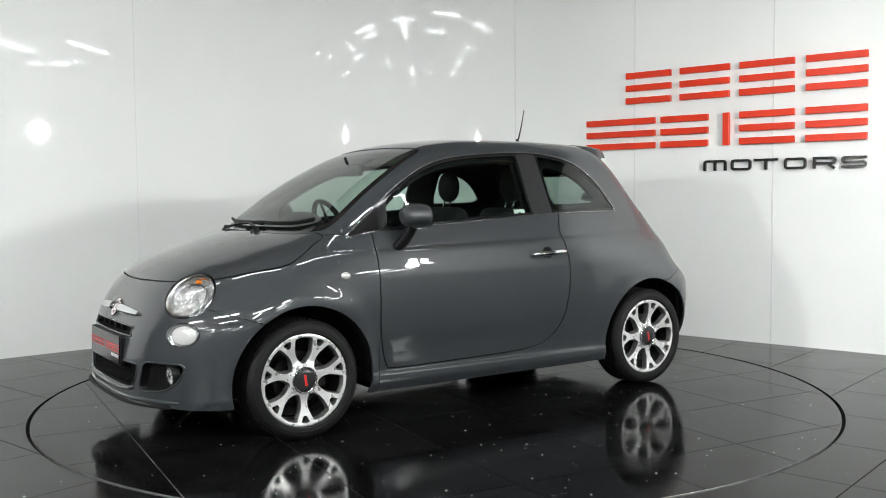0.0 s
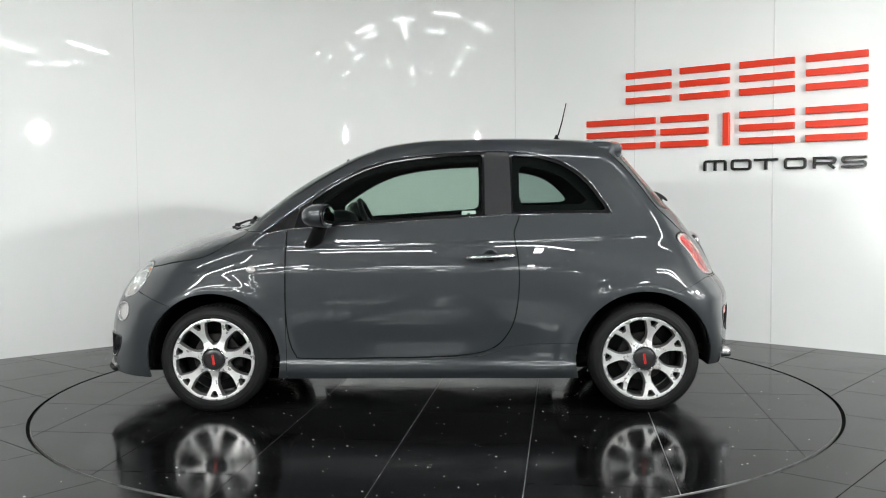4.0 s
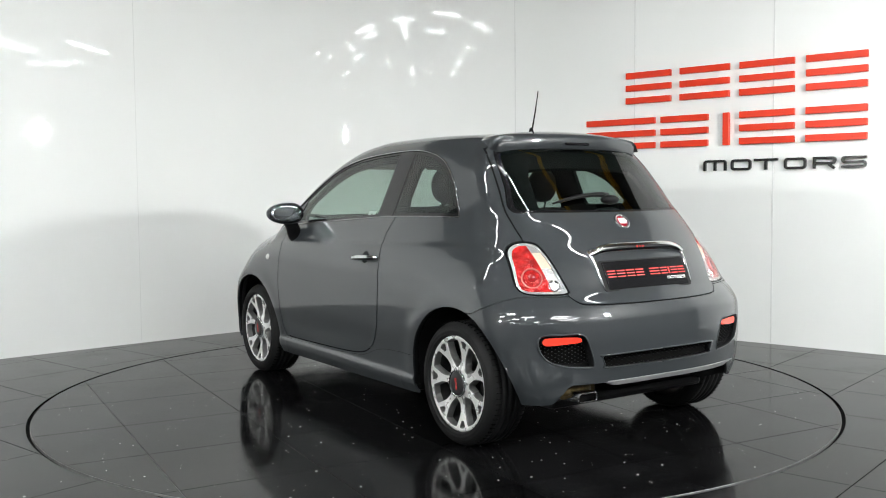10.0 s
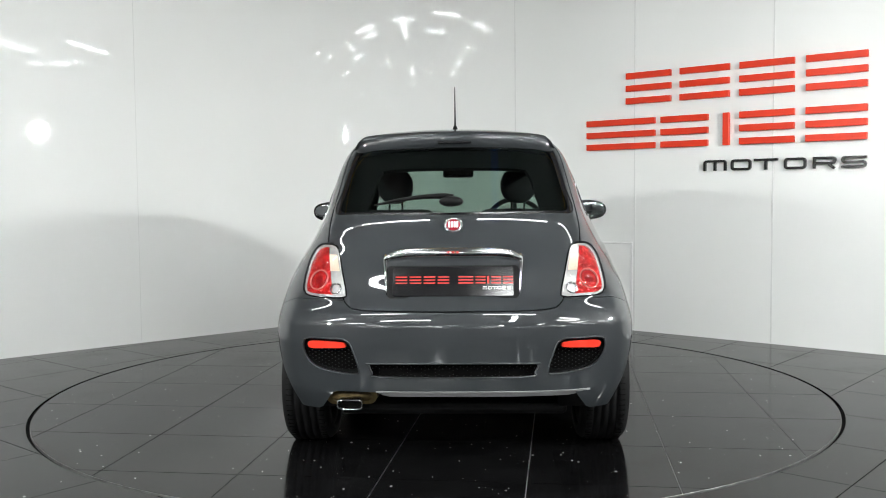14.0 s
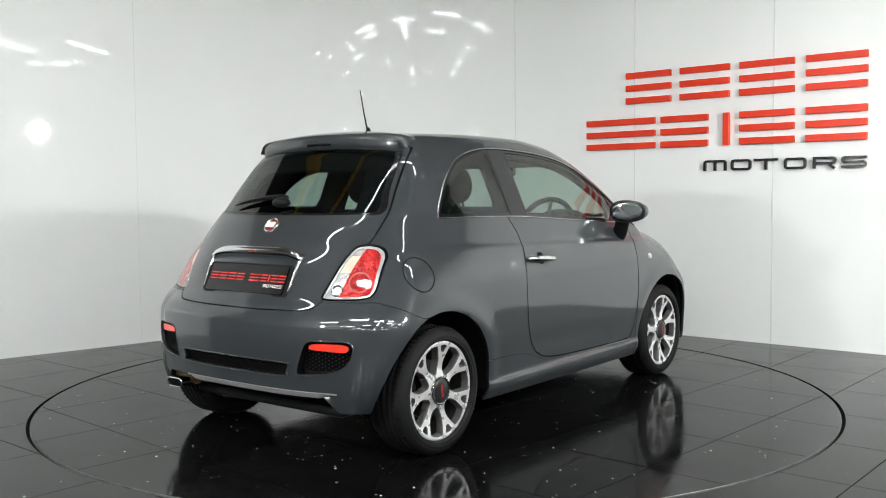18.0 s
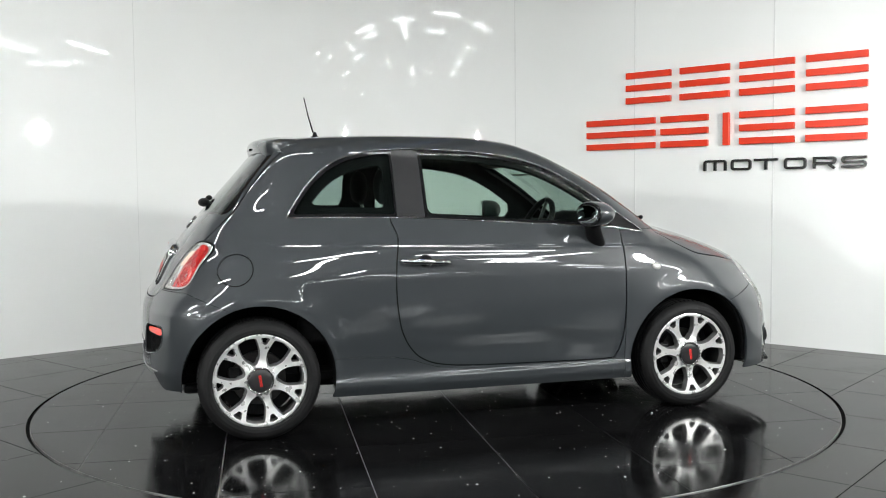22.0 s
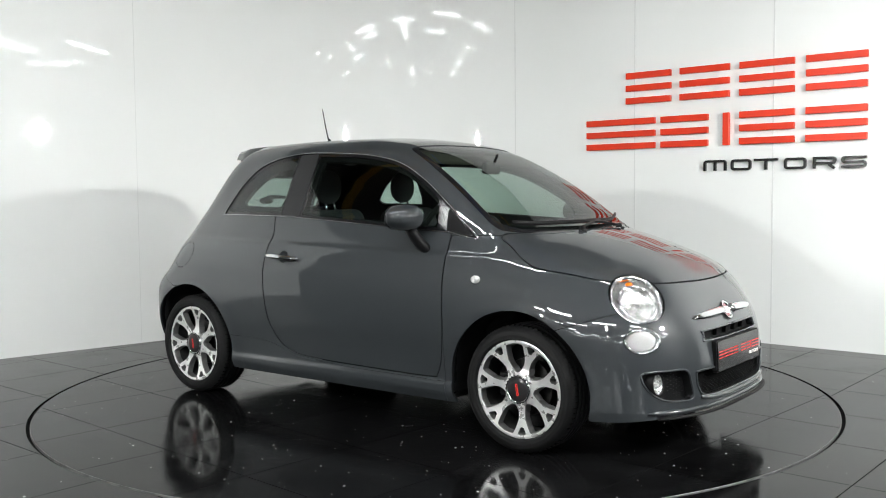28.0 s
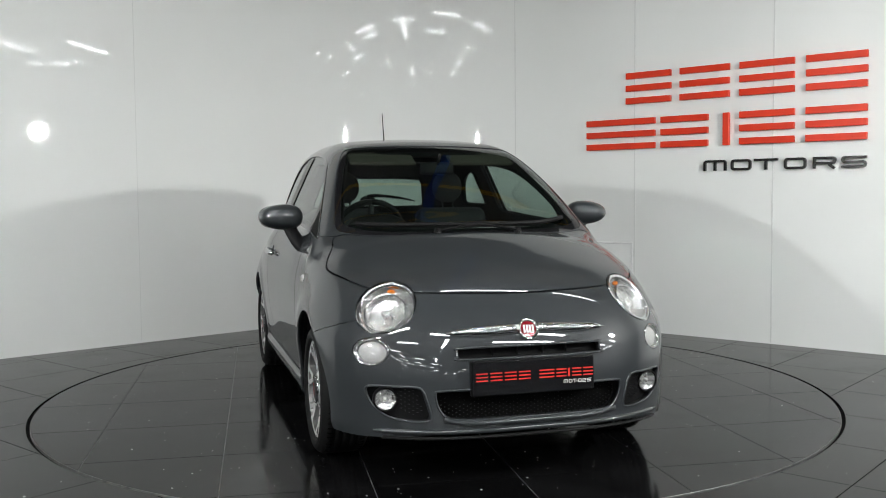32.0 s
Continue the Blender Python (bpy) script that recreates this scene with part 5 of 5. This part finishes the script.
# nose: bar, badge, plates
def badge(m, r, parent):
    ob = new("badge")
    ob.parent, ob.matrix_local = parent, m
    tagged(ob, "round red badge in a chrome ring")
    part("ring", lathe([(r, 0.0), (r * 0.98, 0.006), (r * 0.88, 0.008), (r * 0.74, 0.005), (r * 0.72, 0.002)], 40), CHROME, ob, "chrome ring", smooth=True)
    part("disc", lathe([(r * 0.74, 0.003), (r * 0.4, 0.0045), (0.0, 0.005)], 40), BADGE_RED, ob, "dark red disc", smooth=True)
    for i in range(4):
        part("bar", box(r * 0.17, r * 0.72, 0.002, ((i - 1.5) * r * 0.27, 0, 0.0058), 0.0006, 1), WHITE_MARK, ob, "silver bar")


badge(at_body((0.9, 0, 0.613), (1, 0, 0), 0.004), 0.046, front_bumper)
badge(at_body((-0.9, 0, 1.028), (-1, 0, 0), 0.001), 0.043, gate)
for s in (1, -1):
    pts, rad = [], []
    for i in range(9):
        f = i / 8
        y = 0.044 + 0.305 * f
        q = on_body((0.9, y, 0.618 - 0.008 * f), (1, 0, 0))
        pts.append((q[0] + 0.004, s * y, q[2]))
        rad.append(0.0205 * (1 - f ** 2.5) ** 0.6 + 0.002)
    part("nose_bar", tube(pts, rad, 12), CHROME, front_bumper, "tapered chrome bar", smooth=True)


def plate(name, m, parent):
    """A black display plate; the name on it as red bars, the small word as white ones."""
    ob = new(name)
    ob.parent, ob.matrix_local = parent, m
    tagged(ob, "black show plate with a row of red bars")
    part("board", slab(rounded(0.52, 0.134, 0.008), 0.006, pose(0, 0, 0.006), 0.001, 1), GLOSS_BLACK, ob)
    for x0, w in ((-0.225, 0.046), (-0.170, 0.046), (-0.115, 0.046), (-0.060, 0.046), (0.020, 0.060), (0.088, 0.040), (0.134, 0.008), (0.150, 0.038), (0.195, 0.040)):
        if w < 0.01:
            part("bar", box(w, 0.034, 0.0012, ((x0 + w / 2) * 1.1, 0.006, 0.0066)), RED_MARK, ob)
            continue
        for k in (-1, 0, 1):
            part("bar", box(w * 1.08, 0.0052, 0.0012, ((x0 + w / 2) * 1.1, 0.006 + k * 0.0140, 0.0066)), RED_MARK, ob)
    spans = [(0.128 + (a - 2.972) * 0.098, 0.128 + (b - 2.972) * 0.098) for a, b in MOTOR_SPANS]
    lettering("MOTORS", spans, -0.0375, -0.0235, 0.0024, 0.0012, WHITE_MARK, ob, "small white letter", Matrix.Translation((0, 0, 0.006)))
    return ob


FRONT_PLATE = Matrix.Translation((1.868, 0, 0.434)) @ Matrix(((0, 0, 1, 0), (1, 0, 0, 0), (0, 1, 0, 0), (0, 0, 0, 1))) @ pose(0, 0, 0, -2, 0, 0)
plate("number_plate", FRONT_PLATE, car)
REAR_PLATE = Matrix.Translation((-1.590, 0, 0.790)) @ Matrix(((0, 0, -1, 0), (-1, 0, 0, 0), (0, 1, 0, 0), (0, 0, 0, 1))) @ pose(0, 0, 0, -25, 0, 0)
plate("number_plate", REAR_PLATE, car)
part("plate_holder", slab(rounded(0.53, 0.142, 0.01), 0.02, FRONT_PLATE), BLACK, car, "black plate holder")
part("plate_holder", slab(rounded(0.57, 0.15, 0.02), 0.02, REAR_PLATE), BLACK, car, "black plate recess")
pts, rad = [], []
for i in range(25):
    y = -0.300 + 0.6 * i / 24
    z = 0.912 - 0.03 * abs(y / 0.3) ** 6
    q = on_body((-0.9, abs(y), z), (-1, 0, 0))
    pts.append((q[0] - 0.012, y, z))
    rad.append(0.024 * (1 - 0.6 * abs(y / 0.3) ** 8))
bar = part("plate_bar", tube(pts, rad, 14), CHROME, gate, "broad chrome bar over the plate", smooth=True)
for s in (1, -1):
    pts = [on_body((-0.9, 0.297 - 0.012 * f, 0.90 - 0.165 * f), (-1, 0, 0)) for f in np.linspace(0, 1, 6)]
    part("bar_end", tube([(q[0] - 0.004, s * q[1], q[2]) for q in pts], [0.012, 0.009, 0.008, 0.007, 0.006, 0.004], 10), CHROME, bar, "chrome side strip", smooth=True)
for y in (-0.02, 0.0, 0.02):
    q = on_body((-0.9, abs(y), 0.912), (-1, 0, 0))
    part("bar_mark", box(0.004, 0.012, 0.010, (q[0] - 0.034, y, 0.915), 0.001, 1), RED_MARK, bar, "small red mark")

# spoiler over the rear window
verts, faces = [], []
NS = 56
for i in range(NS + 1):
    f = -1 + 2 * i / NS
    y = 0.482 * f
    drop = 0.038 * abs(f) ** 2.3
    end = max(0.0, (abs(f) - 0.88) / 0.12)
    full = max(0.12, math.sqrt(1 - end * end))  # the ends round off
    tip = -1.116 + 0.050 * abs(f) ** 3 + 0.03 * end ** 3
    for x, z in ((-0.915, TOP(-0.915) - 0.004), (-0.925, TOP(-0.925) + 0.008), (-1.0, 1.482), (-1.07, 1.470), (tip + 0.022, 1.463), (tip + 0.006, 1.455), (tip, 1.440), (tip + 0.004, 1.408), (tip + 0.016, 1.382), (-1.06 + 0.03 * abs(f) ** 3, 1.378), (-1.02, 1.375), (-0.92, 1.40)):
        verts.append((x, y, 1.415 + (float(z) - 1.415) * full - drop))
K = 12
for i in range(NS):
    for j in range(K - 1):
        faces.append((i * K + j, i * K + j + 1, (i + 1) * K + j + 1, (i + 1) * K + j))
faces += [tuple(range(K))[::-1], tuple(NS * K + j for j in range(K))]
bm = bm_data(verts, faces)
bmesh.ops.recalc_face_normals(bm, faces=bm.faces)
part("spoiler", bm, PAINT, gate, "dark grey roof spoiler", smooth=True)
part("stop_light_strip", box(0.012, 0.16, 0.012, (-1.118, 0, 1.414), 0.003, 1), GLOSS_BLACK, gate, "black high stop light lens")

# aerial
antenna = part("aerial", tube([(-0.765, 0, 1.515), (-0.789, 0, 1.60), (-0.813, 0, 1.708)], [0.0045, 0.0035, 0.0025], 8), BLACK, car, "black whip aerial", smooth=True)
part("aerial_base", lathe([(0.0, 0.035), (0.008, 0.03), (0.014, 0.012), (0.03, 0.002), (0.034, -0.01)], 20, pose(-0.755, 0, 1.486)), BLACK, antenna, smooth=True)

# handles, repeaters
for s, side in ((1, "left"), (-1, "right")):
    dish_at = at_body((-0.338, 0.3, 0.837), (0, 1, 0))
    part("handle_dish", lathe([(0.0385, -0.0005), (0.0365, 0.0006), (0.0350, -0.004), (0.032, -0.020), (0.022, -0.034), (0.0, -0.038)], 32), PAINT, doors[side], "round hollow behind the handle", smooth=True, m=(dish_at if s > 0 else flipped(dish_at)) @ Matrix.Diagonal((1, 0.91, 1, 1)))
    ends = [(-0.470, 0.842, 0.006), (-0.455, 0.841, 0.016), (-0.40, 0.839, 0.030), (-0.33, 0.836, 0.034), (-0.26, 0.832, 0.028), (-0.225, 0.830, 0.016), (-0.212, 0.829, 0.006)]
    pts = []
    for x, z, out in ends:
        b = on_body((x, 0.3, z), (0, 1, 0))
        pts.append((x, s * (b[1] + out), z))
    part("handle", tube(pts, [0.007, 0.012, 0.0142, 0.0145, 0.0142, 0.012, 0.007], 12), CHROME, doors[side], "chrome door handle", smooth=True)
rep = at_body((0.935, 0.3, 0.776), (0, 1, 0))
for m, side in both(rep):
    ob = part("side_repeater", lathe([(0.023, 0.0), (0.022, 0.004), (0.016, 0.008), (0.0, 0.010)], 24), WHITE_PLASTIC, car, "small white side repeater", smooth=True, m=m @ Matrix.Diagonal((1.1, 0.8, 1, 1)))

# exhaust and lower edges
def frame_tube(w, h, r, wall, length):
    """A hollow rounded box section along -z, its rolled mouth at z = 0."""
    rings = [[(x, y, z) for x, y in rounded(w + d, h + d, r + d / 2)] for d, z in
             ((0, -length), (0, -0.006), (-0.3 * wall, 0.001), (-0.6 * wall, 0.002), (-wall, 0.0), (-1.2 * wall, -0.008), (-1.2 * wall, -length))]
    n = len(rings[0])
    k = len(rings)
    faces = [(a * n + i, a * n + (i + 1) % n, (a + 1) * n + (i + 1) % n, (a + 1) * n + i) for a in range(k - 1) for i in range(n)]
    bm = bm_data([p for ring_ in rings for p in ring_], faces)
    bmesh.ops.recalc_face_normals(bm, faces=bm.faces)
    return bm


PIPE = Matrix.Translation((-1.676, 0.443, 0.274)) @ Matrix(((0, 0, -1, 0), (-1, 0, 0, 0), (0, 1, 0, 0), (0, 0, 0, 1)))
pipe = part("exhaust", frame_tube(0.112, 0.046, 0.018, 0.012, 0.13), CHROME, car, "flattened chrome exhaust tip", smooth=True, m=PIPE)
part("exhaust_inside", slab(rounded(0.10, 0.036, 0.012), 0.004, pose(0, 0, -0.03)), GAP, pipe)
part("silencer", ball(0.115, 0.036, 0.06, (0.0, 0.020, -0.12), power=0.8), HEAT, pipe, "heat-browned metal silencer", smooth=True)
part("heat_shield", slab(rounded(0.22, 0.07, 0.034), 0.006, pose(0.0, 0.022, -0.075)), HEAT, pipe, "browned heat shield")
verts, faces = [], []
NL = 30
for i in range(NL + 1):
    y = -0.585 + 0.915 * i / NL
    fade = min(1.0, (i + 0.5) / 3, (NL + 0.5 - i) / 2)
    q = on_body((-0.9, abs(y), 0.334), (-1, 0, 0))
    for dx, z in ((0.004, 0.334), (-0.004, 0.332), (-0.002, 0.326), (0.010, 0.333 - 0.025 * fade), (0.030, 0.333 - 0.028 * fade)):
        verts.append((q[0] + dx, y, z))
for i in range(NL):
    faces += [(5 * i + j, 5 * i + j + 1, 5 * i + 6 + j, 5 * i + 5 + j) for j in range(4)]
bm = bm_data(verts, faces)
bmesh.ops.recalc_face_normals(bm, faces=bm.faces)
part("rear_lip", bm, STRIP_GREY, rear_bumper, "satin grey strip under the bumper")
part("rear_valance", box(0.05, 1.02, 0.07, (-1.46, 0, 0.318), 0.02, 2), GAP, rear_bumper, "black valance")
pts = []
for y in np.linspace(-0.60, 0.60, 31):
    q = on_body((0.9, abs(y), 0.214), (1, 0, 0))
    pts.append((q[0] + 0.012, y, 0.204))
part("front_lip", tube(pts, 0.013, 10, 0.5), BLACK, front_bumper, "black splitter lip", smooth=True)
pts = []
for y in np.linspace(-0.37, 0.37, 25):
    q = on_body((0.9, abs(y), 0.256 + 0.02 * abs(y / 0.37) ** 6), (1, 0, 0))
    pts.append((q[0] + 0.003, y, q[2]))
part("grille_lip", tube(pts, 0.011, 10), PAINT, front_bumper, "painted edge below the grille", smooth=True)
part("front_valance", box(0.06, 1.1, 0.06, (1.62, 0, 0.25), 0.02, 2), BLACK, front_bumper, "black valance")
pts = []
for y in np.linspace(-0.63, 0.63, 35):
    q = on_body((0.9, abs(y), 0.226), (1, 0, 0))
    pts.append((q[0] + 0.001, y, q[2]))
part("chin", tube(pts, [0.004] + [0.011] * 33 + [0.004], 10), PAINT, front_bumper, "painted rolled edge along the bumper's foot", smooth=True)

# door mirrors
for s, side in ((1, "left"), (-1, "right")):
    mirror = new("door_mirror")
    mirror.parent, mirror.matrix_local = car, pose(0.548, s * 0.846, 1.058)
    tagged(mirror, "rounded grey door mirror on a black stalk")
    bm = ball(0.094, 0.112, 0.065, u=32, v=20, power=0.88)
    for v in bm.verts:  # flat towards the rear, drawn to the outer end
        if v.co.x < -0.030:
            v.co.x = -0.030 + (v.co.x + 0.030) * 0.15
        v.co.z *= 1.0 - 0.12 * (s * v.co.y / 0.1)
    bmesh.ops.transform(bm, matrix=pose(0, 0, 0, 0, 0, -10 * s), verts=bm.verts)
    part("shell", bm, PAINT, mirror, "dark grey mirror shell", smooth=True)
    part("surround", ball(0.010, 0.106, 0.060, (-0.036, 0, 0), m=pose(0, 0, 0, 0, 0, -10 * s), u=28, v=16, power=0.85), GLOSS_BLACK, mirror, "black surround", smooth=True)
    part("mirror_glass", ball(0.003, 0.090, 0.047, (-0.0455, 0, 0), m=pose(0, 0, 0, 0, 0, -10 * s), u=28, v=16, power=0.85), MIRROR, mirror, "mirror glass", smooth=True)
    part("stalk", tube([(0.0, -s * 0.035, -0.030), (0.018, -s * 0.055, -0.080), (0.040, -s * 0.080, -0.125), (0.060, -s * 0.100, -0.152), (0.072, -s * 0.112, -0.172), (0.078, -s * 0.120, -0.182)], [0.045, 0.044, 0.047, 0.047, 0.036, 0.012], 16, 0.62), BLACK, mirror, "black stalk", smooth=True)


# windscreen wipers at rest
def on_glass(x, y, lift):
    z = 2.0
    a, b = 0.6, 2.0
    for _ in range(40):
        m = (a + b) / 2
        a, b = (m, b) if form(np.array([[x, abs(y), m]]))[0] < 0 else (a, m)
    n = normals(np.array([[x, abs(y), a]]))[0]
    return np.array([x, y, a]) + lift * np.array([n[0], n[1] * (1 if y >= 0 else -1), n[2]])


for (x0, y0), (x1, y1), pivot in (((0.968, -0.545), (1.070, 0.14), (1.145, 0.21)), ((1.06, 0.02), (0.955, 0.52), (1.15, -0.19))):
    wiper = new("wiper")
    wiper.parent = car
    tagged(wiper, "black windscreen wiper at rest")
    blade = [on_glass(x0 + (x1 - x0) * f + 0.03 * math.sin(math.pi * f), y0 + (y1 - y0) * f, 0.014) for f in np.linspace(0, 1, 11)]
    part("blade", tube(blade, 0.0075, 8, 1.4), BLACK, wiper, smooth=True)
    mid = blade[5]
    p = on_glass(pivot[0], pivot[1], 0.012)
    arm = [p + (mid - p) * f + np.array([0, 0, 0.012 * math.sin(math.pi * min(f * 1.2, 1))]) for f in np.linspace(0, 1, 8)]
    part("arm", tube(arm, [0.013, 0.011, 0.010, 0.009, 0.008, 0.007, 0.006, 0.006], 8, 0.6), BLACK, wiper, smooth=True)
    part("pivot", lathe([(0.0, 0.022), (0.014, 0.020), (0.018, 0.0)], 16, Matrix.Translation(p - np.array([0, 0, 0.01]))), BLACK, wiper, smooth=True)
for y in (-0.19, 0.21):
    p = on_glass(1.168, y, 0.004)
    part("washer_jet", box(0.02, 0.012, 0.012, tuple(p), 0.003, 1), SATIN, car, "small washer jet")

# rear wiper
rw = new("rear_wiper")
rw.parent = gate
tagged(rw, "black rear wiper lying along the window")
pts = []
for f in np.linspace(0, 1, 10):
    y, z = 0.36 - 0.36 * f, 1.108 + 0.040 * math.sin(f * 1.9)
    q = on_body((-0.8, abs(y), z), (-1, 0, 0))
    n = normals(q[None])[0]
    pts.append(tuple(q + 0.016 * n))
part("blade", tube(pts, [0.004, 0.008, 0.010, 0.011, 0.012, 0.013, 0.014, 0.016, 0.018, 0.014], 10, 0.8), BLACK, rw, smooth=True)
q = on_body((-0.8, 0.01, 1.12), (-1, 0, 0))
n = normals(q[None])[0]
part("pivot", ball(0.032, 0.056, 0.024, tuple(q + 0.020 * n)), BLACK, rw, smooth=True)

# ---- cabin ----


def cushion(sx, sy, sz, at, tilt, bevel=0.05):
    return box(sx, sy, sz, (0, 0, 0), bevel, 4, m=Matrix.Translation(at) @ pose(0, 0, 0, 0, tilt, 0))


for s in (1, -1):
    seat = new("seat")
    seat.parent = car
    tagged(seat, "black cloth front seat with a round headrest")
    part("base", cushion(0.50, 0.47, 0.17, (-0.02, s * 0.345, 0.46), -6, 0.06), CLOTH, seat, smooth=True)
    part("backrest", cushion(0.14, 0.46, 0.58, (-0.335, s * 0.345, 0.80), -17, 0.06), CLOTH, seat, smooth=True)
    part("headrest", ball(0.050, 0.098, 0.098, (-0.445, s * 0.337, 1.212), m=None, power=0.9), CLOTH, seat, "round black headrest", smooth=True)
    for d in (-0.035, 0.035):
        part("headrest_post", tube([(-0.415, s * 0.337 + d, 1.05), (-0.44, s * 0.337 + d, 1.15)], 0.006, 8), CHROME, seat, smooth=True)
rear_seat = new("rear_seat")
rear_seat.parent = car
tagged(rear_seat, "black cloth rear bench with two headrests")
part("base", cushion(0.42, 1.05, 0.18, (-0.72, 0, 0.50), -8, 0.06), CLOTH, rear_seat, smooth=True)
part("backrest", cushion(0.14, 1.05, 0.50, (-0.985, 0, 0.80), -20, 0.05), CLOTH, rear_seat, smooth=True)
for s in (1, -1):
    part("headrest", ball(0.04, 0.11, 0.055, (-1.055, s * 0.27, 1.035), power=0.8), CLOTH, rear_seat, smooth=True)
part("floor_pan", box(2.1, 1.3, 0.04, (-0.2, 0, 0.27), 0.01, 1), LINING, car, "dark cabin floor")
part("dashboard", joined(box(0.34, 1.26, 0.20, (0.0, 0, 0), 0.07, 4, m=Matrix.Translation((0.80, 0, 0.90)) @ pose(0, 0, 0, 0, 6, 0)), box(0.30, 1.20, 0.35, (0.86, 0, 0.66), 0.05, 3)), LINING, car, "dark dashboard", smooth=True)
part("instrument_hood", ball(0.12, 0.16, 0.085, (0.62, -0.36, 0.985), power=0.85), BLACK, car, "black instrument hood", smooth=True)
part("parcel_shelf", box(0.30, 1.05, 0.02, (-1.18, 0, 0.99), 0.008, 1), CLOTH, car, "black parcel shelf")
part("headlining", joined(*[box(0.26, 0.78, 0.008, (0, 0, 0), 0.003, 1, m=Matrix.Translation((x, 0, float(TOP(x)) - 0.055)) @ pose(0, 0, 0, 0, math.degrees(math.atan(-(float(TOP(x + 0.1)) - float(TOP(x - 0.1))) / 0.2)), 0)) for x in (0.2, -0.05, -0.3, -0.55, -0.8)]), HEADLINER, car, "grey-brown headlining")
for s in (1, -1):
    part("sun_visor", box(0.16, 0.36, 0.018, (0, 0, 0), 0.007, 2, m=Matrix.Translation((0.36, s * 0.28, 1.362)) @ pose(0, 0, 0, 0, 24, 0)), HEADLINER, car, "folded sun visor")
wheel_s = new("steering_wheel")
wheel_s.parent, wheel_s.matrix_local = car, Matrix.Translation((0.415, -0.36, 0.965)) @ pose(0, 0, 0, 0, -66, 0)
tagged(wheel_s, "black three-spoke steering wheel")
ring = [(0.180 * math.cos(a), 0.180 * math.sin(a), 0) for a in np.linspace(0, 2 * math.pi, 41)]
part("rim", tube(ring, 0.016, 12), BLACK, wheel_s, smooth=True)
part("hub", ball(0.065, 0.075, 0.03, (0, 0, -0.01)), BLACK, wheel_s, smooth=True)
for a in (0, 180, 270):
    part("spoke", tube([(0.04 * math.cos(radians(a)), 0.04 * math.sin(radians(a)), -0.008), (0.172 * math.cos(radians(a)), 0.172 * math.sin(radians(a)), 0)], 0.014, 8, 0.6), SATIN, wheel_s, smooth=True)
part("column", tube([(0, 0, -0.03), (0, 0, -0.3)], 0.04, 12), BLACK, wheel_s, smooth=True)
im = new("interior_mirror")
im.parent, im.matrix_local = car, pose(0.469, 0.002, 1.306, 0, 0, 12)
tagged(im, "black interior mirror")
part("shell", box(0.03, 0.20, 0.066, (0.008, 0, 0), 0.014, 3), BLACK, im, smooth=True)
part("mirror_glass", box(0.003, 0.185, 0.052, (-0.0085, 0, 0), 0.001, 1), MIRROR, im)
part("stem", tube([(0.02, 0, 0.02), (0.045, 0, 0.075)], 0.008, 8), BLACK, im, smooth=True)

# stickers in the windows
for x, z, w, h, sgn in ((-0.225, 1.066, 0.075, 0.034, 1),):
    q = on_body((x, 0.2, z), (0, 1, 0))
    n = normals(q[None])[0]
    m = at_body((x, 0.2, z), (0, 1, 0), 0.0)
    part("window_sticker", box(w, h, 0.001, (0, 0, -0.009), 0.0003, 1), WHITE_MARK, doors["left"], "small white sticker in the window", m=m)
    part("sticker_mark", box(w * 0.2, h * 0.3, 0.001, (0, -0.003, -0.0084)), SATIN, doors["left"], m=m)


def motions():
    rows = []
    table_rows = []
    for t in range(33):
        turn = START + RATE * t
        a = radians(turn)
        c, s = math.cos(a), math.sin(a)
        ox, oy = CAR_OFF
        rows.append((float(t), pose(-(c * ox - s * oy), -(s * ox + c * oy), 0.0, 0, 0, turn)))
        table_rows.append((float(t), pose(0, 0, 0, 0, 0, turn)))
    walk(car, rows)
    walk(table, table_rows)


motions()
